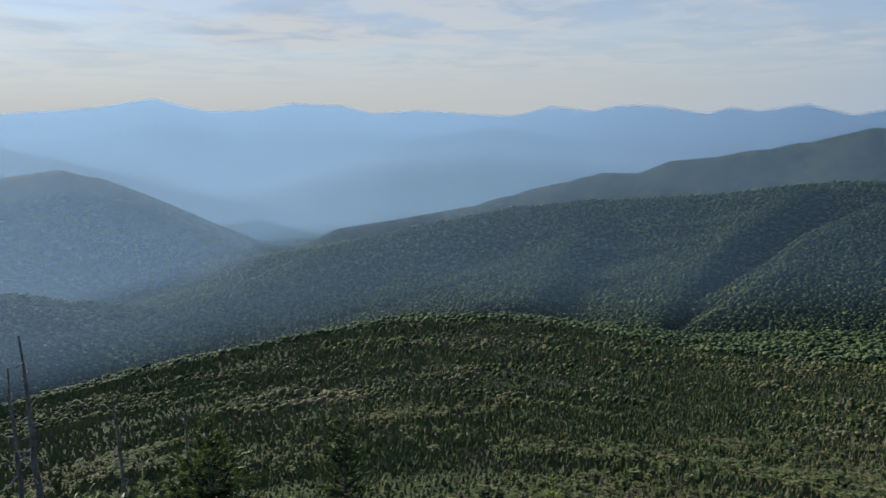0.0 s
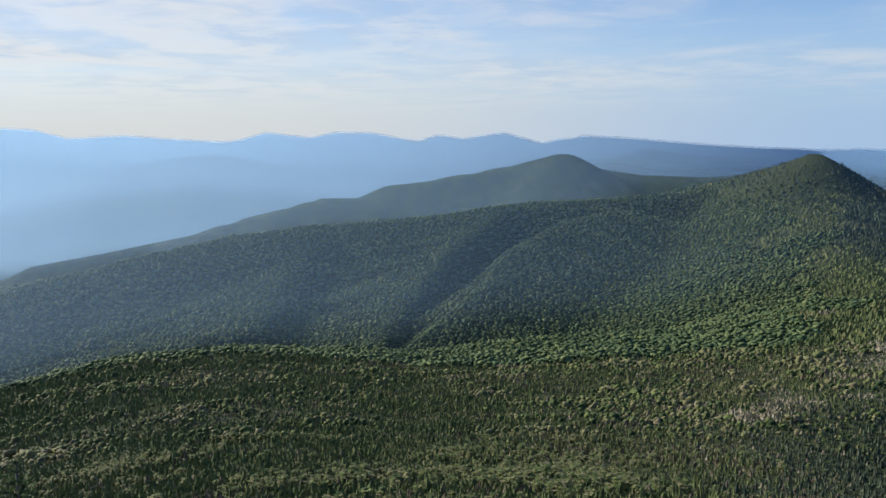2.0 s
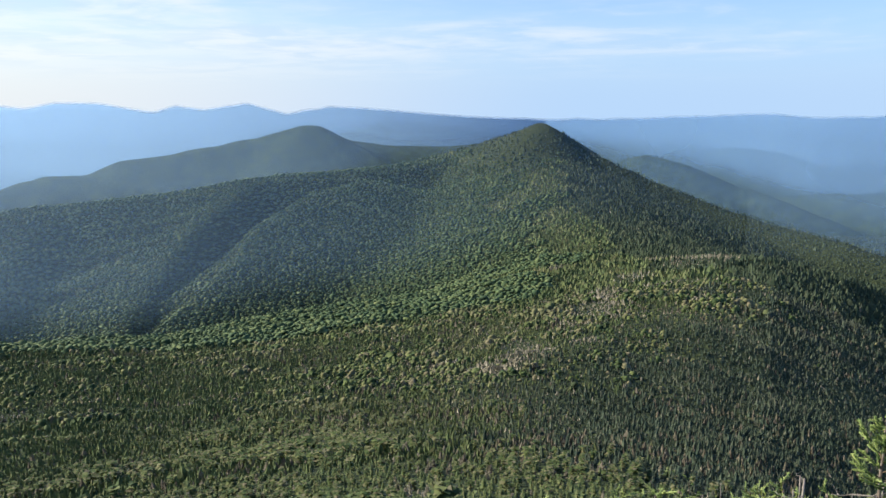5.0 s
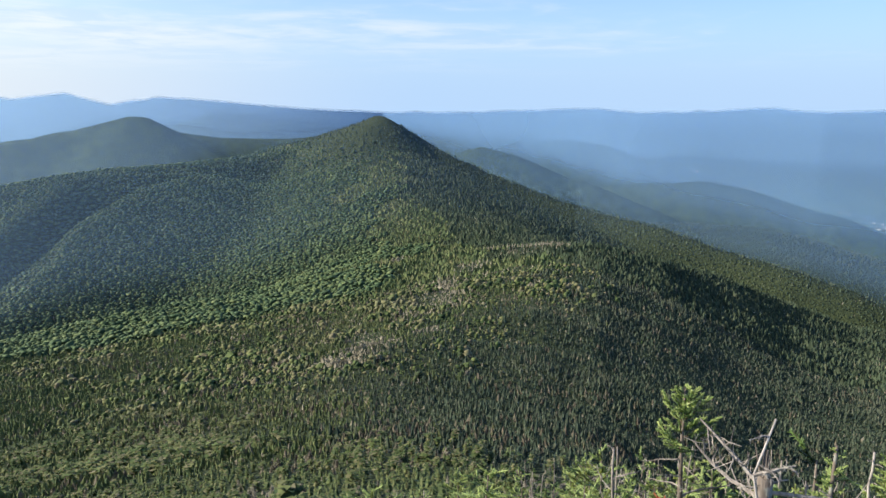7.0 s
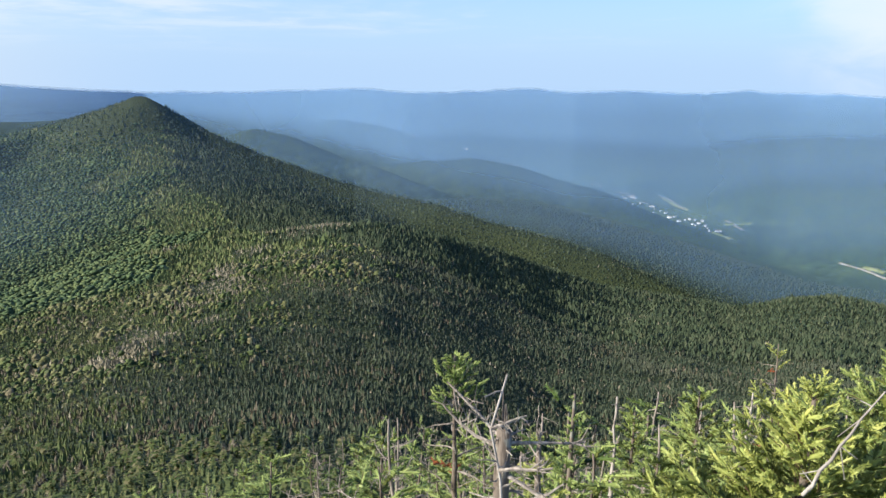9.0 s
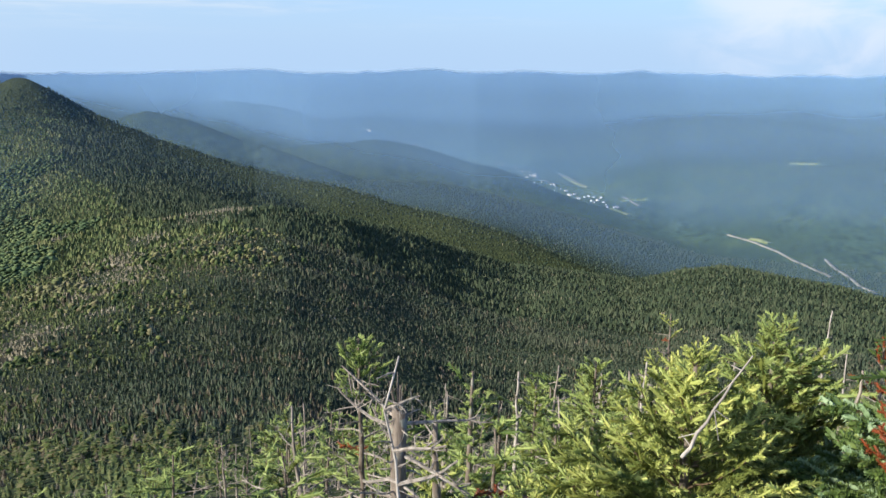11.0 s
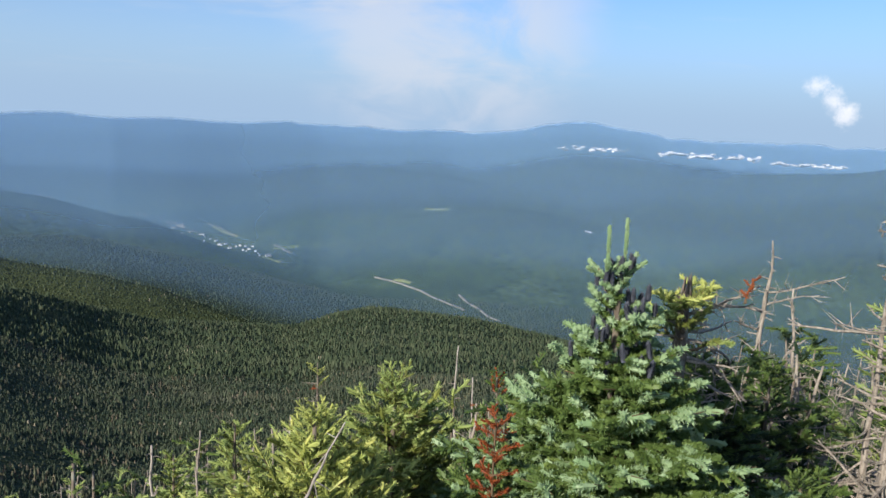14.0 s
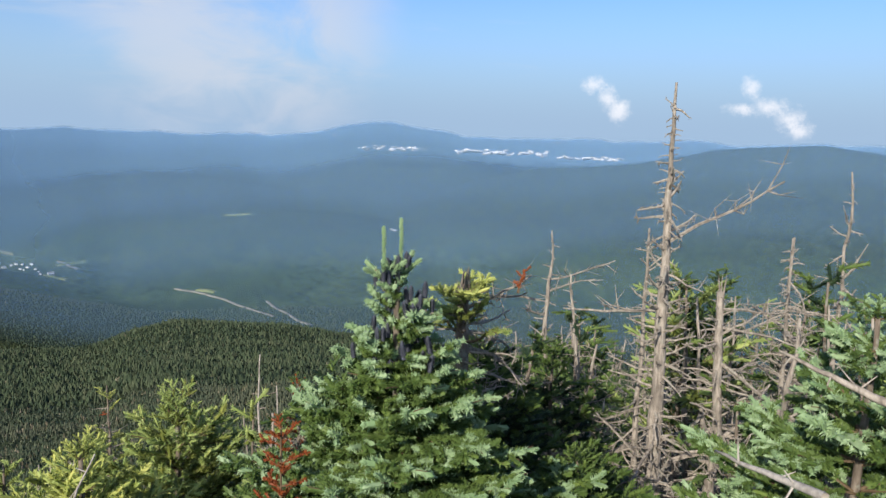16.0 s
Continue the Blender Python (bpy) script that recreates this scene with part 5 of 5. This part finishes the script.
snag(3.53, -3.51, 0.82, 0.038, 56, "broken dead stub with a spray of dry twigs", step=0.02, reach=0.3, broken=True, r1=0.018,
     arms=((0.95, -100, 5, 0.5), (0.9, -120, -10, 0.5), (0.85, -85, 15, 0.45), (0.8, -140, -15, 0.5), (0.75, -60, 0, 0.4)))
snag(4.19, -4.68, 0.97, 0.03, 57, "twiggy dead fir top among the thicket", step=0.03, reach=0.32)
snag(4.66, -5.60, 1.36, 0.035, 58, "tall grey dead snag with sparse broken branches", step=0.045, reach=0.26, mat=GREY_WOOD, bend=0.08)
snag(8.51, -2.01, -0.80, 0.03, 59, "smooth bleached white dead stem", mat=PALE_WOOD, bend=0.07, step=0.16, reach=0.12)
snag(8.35, -2.17, -1.10, 0.025, 60, "short bleached white dead stem", mat=PALE_WOOD, step=0.2, reach=0.2)
snag(1.83, 0.08, 1.00, 0.0065, 61, "small bleached dead top with curled twigs", mat=PALE_WOOD, step=0.05, reach=0.08, r1=0.0022,
     arms=((0.90, -85, 25, 0.08), (0.82, -95, 30, 0.12), (0.75, -80, 22, 0.15), (0.70, 100, 20, 0.09), (0.68, -90, 12, 0.16), (0.62, -75, 18, 0.16), (0.60, 80, 10, 0.12), (0.56, -95, 2, 0.15)), wood=0.0023, bend=0.2)
snag(2.02, 0.20, 0.80, 0.022, 62, "dark broken stub with a tangle of dry twigs", broken=True, r1=0.017, step=0.014, reach=0.17, from_f=0.5, mat=BARK,
     arms=((0.97, -60, 10, 0.2), (0.95, 60, 15, 0.18), (0.9, -120, 5, 0.2), (0.98, 100, 25, 0.2)), wood=0.0026)
snag(6.68, 2.80, -1.62, 0.022, 63, "lone bare grey dead stem", step=0.3, reach=0.2)
snag(6.36, 0.47, -0.80, 0.022, 64, "thin leaning dead stem", step=0.05, reach=0.16, top=(0, -0.10))
snag(5.21, 0.50, -0.42, 0.026, 65, "bleached dead trunk with knobbly twigs at its top", step=0.05, reach=0.14, mat=PALE_WOOD, from_f=0.6, bend=0.08)
snag(6.10, -0.28, -0.62, 0.022, 70, "short bleached stub with knobbly twigs", step=0.045, reach=0.12, mat=PALE_WOOD, bend=0.1)
snag(4.53, -5.05, 0.90, 0.028, 74, "twiggy grey dead fir spire", step=0.02, reach=0.30, from_f=0.3)
snag(-2.92, 5.24, 0.16, 0.05, 66, "dark bare dead trunk against the bright valley", step=0.09, reach=0.18, mat=BARK)
snag(-2.82, 6.40, -0.66, 0.036, 67, "thin dark dead trunk", step=0.10, reach=0.16, mat=BARK)
snag(-2.16, 6.12, -0.79, 0.03, 68, "short dark dead trunk with fine twigs", step=0.04, reach=0.2, mat=BARK)
snag(-3.29, 5.60, -0.19, 0.04, 69, "dark bare dead trunk beside its neighbour", step=0.1, reach=0.2, mat=BARK)


def fallen_branch(name, a, b, r, seed, label, mat):
    """A bleached limb lying across the bushes, with side twigs."""
    rng = np.random.default_rng(seed)
    a, b = Vector(a), Vector(b)
    s = Soup()
    n = 8
    pts = [np.array(a.lerp(b, k / n)) + rng.normal(0, 0.006, 3) * (b - a).length for k in range(n + 1)]
    s.tube(pts, [r * (1 - 0.7 * k / n) for k in range(n + 1)], 0, 8)
    for _ in range(6):
        k = rng.integers(1, n)
        e = pts[k] + rng.normal(0, 0.12, 3) * (b - a).length
        s.tube([pts[k], e], [r * 0.3, 0.001], 0, 5)
    ob = new(name, s.mesh(name, [mat], smooth=True))
    tagged(ob, label, "branch")


fallen_branch("dead_limb", (1.57, -1.94, 0.86), (1.94, -1.99, 0.80), 0.011, 71, "thick bleached limb lying through the fir boughs", PALE_WOOD)
fallen_branch("dead_limb", (1.98, -0.46, 0.76), (1.905, -0.565, 1.02), 0.0042, 72, "leaning bleached stick in the spruce bush", PALE_WOOD)
fallen_branch("dead_limb", (1.62, -2.16, 1.02), (1.80, -2.02, 1.10), 0.010, 73, "broken grey limb among pale fir shoots", GREY_WOOD)


def rusty_branch():
    rng = np.random.default_rng(81)
    ob = root("rusty_fir_branch", 2.70, -1.06, "dead fir branch with bright rust-orange needles", "branch")
    g = base_height(2.70, -1.06)
    me, pts = stem_mesh(rng, 0.72 - g, 0.008, 0.003, TWIG, name="stem")
    part("stem", me, ob)
    b = bough_mesh(rng, 0.14, MIDDLE, [TWIG, RUST, RUST], shoot=0.05, thick=0.05)
    for k in range(20):
        put_bough(ob, b, Vector(at_stem(pts, 1 - 0.012 * k)), 140 * k, rng.uniform(10, 50), 0, "rusty_bough", rng.uniform(0.32, 0.6))


rusty_branch()


# ---------- the thicket around the ledge ----------
def shrub_kinds():
    """Low firs to copy: trunk and boughs, some thin and half dead."""
    rng = np.random.default_rng(91)
    kinds = []
    for mats, label, dead, spread in (([TWIG, SPRUCE_OLD, THICKET_TIP], "stunted yellow-green spruce in the summit thicket", 0.10, 0.42), ([TWIG, FIR_OLD, THICKET_TIP], "stunted green fir in the summit thicket", 0.12, 0.40),
                                      ([TWIG, SPRUCE_OLD, THICKET_TIP], "thin ragged spruce with dead lower branches", 0.45, 0.32), ([TWIG, SHADED_FIR, FIR_OLD], "stunted fir with shade-darkened needles in the summit thicket", 0.2, 0.42),
                                      (None, "grey dead fir, bare and twiggy, in the summit thicket", 1.0, 0.30), (None, "low tangle of dead grey fir branches", 1.0, 0.42)):
        tree = new("stunted_fir" if mats else "dead_fir")
        tagged(tree, label, "tree" if mats else "dead tree", "summit thicket")
        me, pts = stem_mesh(rng, 1.5, 0.026, 0.005, BARK if mats else GREY_WOOD, bend=0.06, sides=7)
        part("trunk", me, tree)
        boughs = [bough_mesh(rng, L, COARSE, mats, shoot=0.155, thick=0.13, lift=0.2, wood=0.005, spread=0.75, end_new=0.35) for L in (0.16, 0.28, 0.42)] if mats else []
        drys = [dead_branch(rng, 0.36, wood=0.0055, twigs=2 if mats else 5) for _ in range(4)]
        z, turn = 1.47, 0.0
        while z > 0.25:
            f = z / 1.5
            turn += 137.5 + rng.uniform(-25, 25)
            L = spread * (0.25 + 0.75 * min(1, (1 - f) * 2.1)) * rng.uniform(0.8, 1.25)
            p = Vector(at_stem(pts, f))
            if rng.random() < dead:
                put_bough(tree, drys[rng.integers(4)], p, turn, rng.uniform(-15, 30), rng.uniform(-180, 180), "dead_branch", L / 0.36)
            else:
                k = min(range(3), key=lambda q: abs((0.16, 0.28, 0.42)[q] - L))
                put_bough(tree, boughs[k], p, turn, 42 * f * f + rng.uniform(-12, 10), rng.uniform(-15, 15), scale=L / (0.16, 0.28, 0.42)[k])
            z -= 0.096
        kinds.append(tree)
    return kinds


def build_thicket():
    rng = np.random.default_rng(95)
    kinds = shrub_kinds()
    used = set()
    # highest elevation that the thicket reaches, by bearing
    top_az, top_el = [-36, -22, -12, -4, 36, 42, 54, 63, 72, 86, 98, 108, 116, 122, 126, 130, 138, 150], [-23, -24, -26, -33, -33, -28, -26, -24.6, -23.2, -21.5, -20.5, -18.0, -15.0, -13.8, -12, -9.9, -9.3, -8.5]
    r = 3.6
    while r < 19.5:
        step = 0.55 + r * 0.06
        pitch = math.degrees(step / r)
        for az in np.concatenate([np.arange(-36, 106, pitch), np.arange(106, 149, pitch * 0.52)]):
            a, d = az + rng.uniform(-0.4, 0.4) * math.degrees(step / r), r + rng.uniform(-0.5, 0.5) * step
            limit = np.interp(a, top_az, top_el)
            x, y = 0.45 + d * math.sin(radians(a)), -0.5 + d * math.cos(radians(a))
            if a < 36:
                x, y = d * math.sin(radians(a)), d * math.cos(radians(a))
            # leave room for the trees placed by hand
            if min(math.hypot(x - px, y - py) for px, py in KEPT) < 0.55:
                continue
            g = base_height(x, y)
            top = EYE + d * math.tan(radians(limit - abs(rng.normal(0, 1.7 if a < 108 else 1.2)))) - g
            if top < 0.35:
                continue
            h = min(top, rng.uniform(1.1, 2.9))
            seen = math.degrees(math.atan2(g + h - EYE, d))
            if seen < -31.5 or (d > 7 and seen < limit - 7):
                continue
            dry = 0.58 if a > 112 else (0.42 if a > 40 else 0.3)
            # beyond bearing 96 the shade-darkened firs prevail, to make that thicket look shaded
            k = rng.choice([4, 5]) if rng.random() < dry else rng.choice([0, 1, 2, 3], p=[0.34, 0.2, 0.26, 0.2] if a < 96 else [0.08, 0.06, 0.22, 0.64])
            s = h / 1.5
            w = s ** 0.6 * rng.uniform(0.9, 1.2)
            m = pose(x, y, g - 0.04, rng.normal(0, 4), rng.normal(0, 4), rng.uniform(0, 360)) @ Matrix.Diagonal((w, w, s, 1))
            if k not in used:
                kinds[k].matrix_world = m
                used.add(k)
            else:
                c = copy_thing(kinds[k], m)
                c.matrix_basis = m
        r += step


KEPT = [(2.755, -1.435), (1.86, -2.42), (2.74, -0.5), (3.37, -0.8), (2.36, -0.06), (3.5, -3.09), (3.085, -1.815), (5.77, -3.86), (1.83, 0.08), (2.02, 0.2), (2.82, 0.22), (2.3, 0.5), (0.47, -0.5), (-1.24, 3.9), (-0.61, 4.45)]
build_thicket()


# ---------- the valley: village, clearings, morning fog ----------
def on_land(az, dist):
    x, y = spot(az, dist)
    return x, y, base_height(x, y)


def plain_material(name, a, b, scale, rough=0.8):
    m, n = material(name)
    p = position(n)
    c = n.mix(n.ramp(n.noise(p, scale, 3.0), 0.35, 0.65), rgb(*a), rgb(*b))
    finish(n, c, rough, spec=0.2)
    return m


WHITE_WALL = plain_material("white_clapboard", (0.72, 0.71, 0.68), (0.82, 0.81, 0.79), 0.3)
GREY_ROOF = plain_material("grey_shingle_roof", (0.30, 0.30, 0.31), (0.46, 0.45, 0.44), 0.4)
DIRT = plain_material("pale_gravel_clearing", (0.17, 0.165, 0.13), (0.30, 0.28, 0.22), 0.05)
MEADOW = plain_material("mown_meadow", (0.12, 0.16, 0.05), (0.24, 0.26, 0.11), 0.03)
FOG = plain_material("white_fog", (0.74, 0.75, 0.78), (0.88, 0.88, 0.90), 0.004)
LEDGE = plain_material("pale_granite_ledge", (0.40, 0.38, 0.36), (0.58, 0.55, 0.52), 0.05)


def house(x, y, z, w, d, h, turn, name="village_house", label="small white house with a grey gabled roof in the valley"):
    ob = new(name)
    ob.matrix_world = pose(x, y, z - 1.0, 0, 0, turn)
    tagged(ob, label, "house", "valley village")
    bm = bmesh.new()
    bmesh.ops.create_cube(bm, size=1.0, matrix=Matrix.Translation((0, 0, h / 2)) @ Matrix.Diagonal((w, d, h, 1)))
    me = bpy.data.meshes.new("wall")
    bm.to_mesh(me), bm.free()
    me.materials.append(WHITE_WALL)
    part("wall", me, ob)
    bm = bmesh.new()
    e = 0.6
    v = [bm.verts.new(p) for p in ((-w / 2 - e, -d / 2 - e, h + 0.03), (w / 2 + e, -d / 2 - e, h + 0.03), (w / 2 + e, d / 2 + e, h + 0.03), (-w / 2 - e, d / 2 + e, h + 0.03),
                                   (-w / 2 - e, 0, h + d * 0.32), (w / 2 + e, 0, h + d * 0.32))]
    for f in ((0, 1, 5, 4), (2, 3, 4, 5), (0, 4, 3), (1, 2, 5), (3, 2, 1, 0)):
        bm.faces.new([v[i] for i in f])
    me = bpy.data.meshes.new("roof")
    bm.to_mesh(me), bm.free()
    me.materials.append(GREY_ROOF)
    part("roof", me, ob)
    return ob


def build_village():
    rng = np.random.default_rng(101)
    # the street runs down the valley: bearing and distance
    street = [(77.3, 2900), (78.5, 2830), (79.8, 2727), (81.0, 2641), (82.0, 2585), (83.85, 2438), (85.0, 2416), (86.2, 2260)]
    for i in range(46):
        k = rng.integers(0, len(street) - 1)
        f = rng.random()
        az = street[k][0] + f * (street[k + 1][0] - street[k][0]) + rng.normal(0, 0.3)
        d = street[k][1] + f * (street[k + 1][1] - street[k][1]) + rng.normal(0, 16)
        x, y, z = on_land(az, d)
        big = rng.random() < 0.2
        w = rng.uniform(10, 16) if big else rng.uniform(4, 8)
        house(x, y, z + rng.uniform(1, 4), w, w * rng.uniform(0.45, 0.7), rng.uniform(3, 5), rng.uniform(0, 180))
    for az, d in ((64.3, 3130), (64.5, 3120), (68.1, 3020), (68.3, 3015), (71.5, 2960), (72.0, 2940)):
        x, y, z = on_land(az, d)
        house(x, y, z + 4, 16, 8, 4, rng.uniform(0, 180))


def strip(name, pts, width, mat, label, category, lift=3.0):
    """A long clearing laid on the land, with a ragged edge and turf thickness."""
    rng = np.random.default_rng(len(label))
    fine = []
    for (a0, d0), (a1, d1) in zip(pts, pts[1:]):
        for k in range(8):
            fine.append((a0 + (a1 - a0) * k / 8, d0 + (d1 - d0) * k / 8))
    fine.append(pts[-1])
    xy = np.array([spot(*p) for p in fine])
    d = np.gradient(xy, axis=0)
    d /= np.linalg.norm(d, axis=1)[:, None]
    side = np.stack([-d[:, 1], d[:, 0]], 1)
    rows = []
    for s in (-1, -0.6, 0, 0.6, 1):
        p = xy + side * s * width / 2 * rng.uniform(0.6, 1.2, (len(xy), 1))
        z = land(p[:, 0], p[:, 1]) + (lift if abs(s) < 1 else -2.0)
        rows.append(np.column_stack([p, z]))
    ob = new(name, grid_mesh(name, np.array(rows)))
    ob.data.materials.append(mat)
    tagged(ob, label, category, kind="structure")


def build_clearings():
    strip("road", [(94.06, 2034), (96.13, 1960), (98.21, 1837), (99.85, 1753), (100.87, 1690)], 7, DIRT, "pale gravel road cut through the valley forest", "road")
    strip("road", [(100.39, 1847), (101.42, 1748), (102.65, 1651), (103.65, 1613)], 8, DIRT, "pale cleared strip running through the forest", "road")
    strip("road", [(82.1, 2722), (82.6, 2690), (83.1, 2650), (83.9, 2570)], 8, DIRT, "pale village lane beside the houses", "road")
    strip("road", [(86.7, 2440), (87.2, 2400), (87.6, 2330), (87.9, 2290)], 9, DIRT, "pale farm track through the meadows", "road")
    strip("meadow", [(95.5, 2000), (96.2, 1985), (96.8, 1965)], 18, MEADOW, "mown meadow beside the forest road", "meadow")
    strip("meadow", [(86.6, 2390), (87.6, 2400), (88.4, 2400)], 22, MEADOW, "mown meadow below the village", "meadow")
    strip("meadow", [(85.9, 2250), (86.6, 2225), (87.2, 2200)], 20, MEADOW, "mown meadow at the foot of the slope", "meadow")
    strip("meadow", [(82.4, 2690), (83.4, 2610), (84.2, 2560)], 14, MEADOW, "pale meadow behind the village", "meadow")
    strip("meadow", [(97.5, 2730), (98.4, 2732), (99.4, 2732)], 16, MEADOW, "pale meadow on the far slope", "meadow")
    strip("quarry", [(109.35, 2410), (109.6, 2407), (109.85, 2402)], 16, LEDGE, "small pale granite quarry in the valley forest", "quarry")


def fog_bank(az0, az1, el, dist, thick, seed):
    """A low bank of fog: billows heaped along a line."""
    rng = np.random.default_rng(seed)
    bm = bmesh.new()
    n = int((az1 - az0) / 0.2) + 5
    for i in range(n):
        f = rng.random()
        az = az0 + f * (az1 - az0)
        x, y, z = place(az, el - rng.uniform(-0.1, 0.14), dist + rng.uniform(-25, 25))
        r = thick * rng.uniform(0.25, 0.8) * (1 - 1.6 * (f - 0.45) ** 2)
        bmesh.ops.create_icosphere(bm, subdivisions=2, radius=max(r, thick * 0.2), matrix=Matrix.Translation((x, y, z)) @ Matrix.Rotation(radians(-az), 4, "Z") @ Matrix.Diagonal((1.5, 1.2, 0.42, 1)))
    for v in bm.verts:
        v.co += noise.turbulence_vector(v.co * 0.045, 4, False) * thick * 0.5
    me = bpy.data.meshes.new("fog_bank")
    bm.to_mesh(me), bm.free()
    for p in me.polygons:
        p.use_smooth = True
    me.materials.append(FOG)
    tagged(new("fog_bank", me), "white bank of morning fog lying along the foot of the far hills", "fog", kind="stuff")


build_village()
build_clearings()
fog_bank(106.8, 111.9, -1.72, 3110, 14, 1)
fog_bank(114.2, 120.8, -1.86, 3110, 19, 2)
fog_bank(121.5, 126.0, -2.08, 3090, 16, 3)
fog_bank(105.1, 105.7, -0.95, 4050, 12, 4)
fog_bank(121.0, 121.7, -0.95, 4150, 9, 5)
fog_bank(123.2, 123.7, -1.0, 4150, 7, 6)
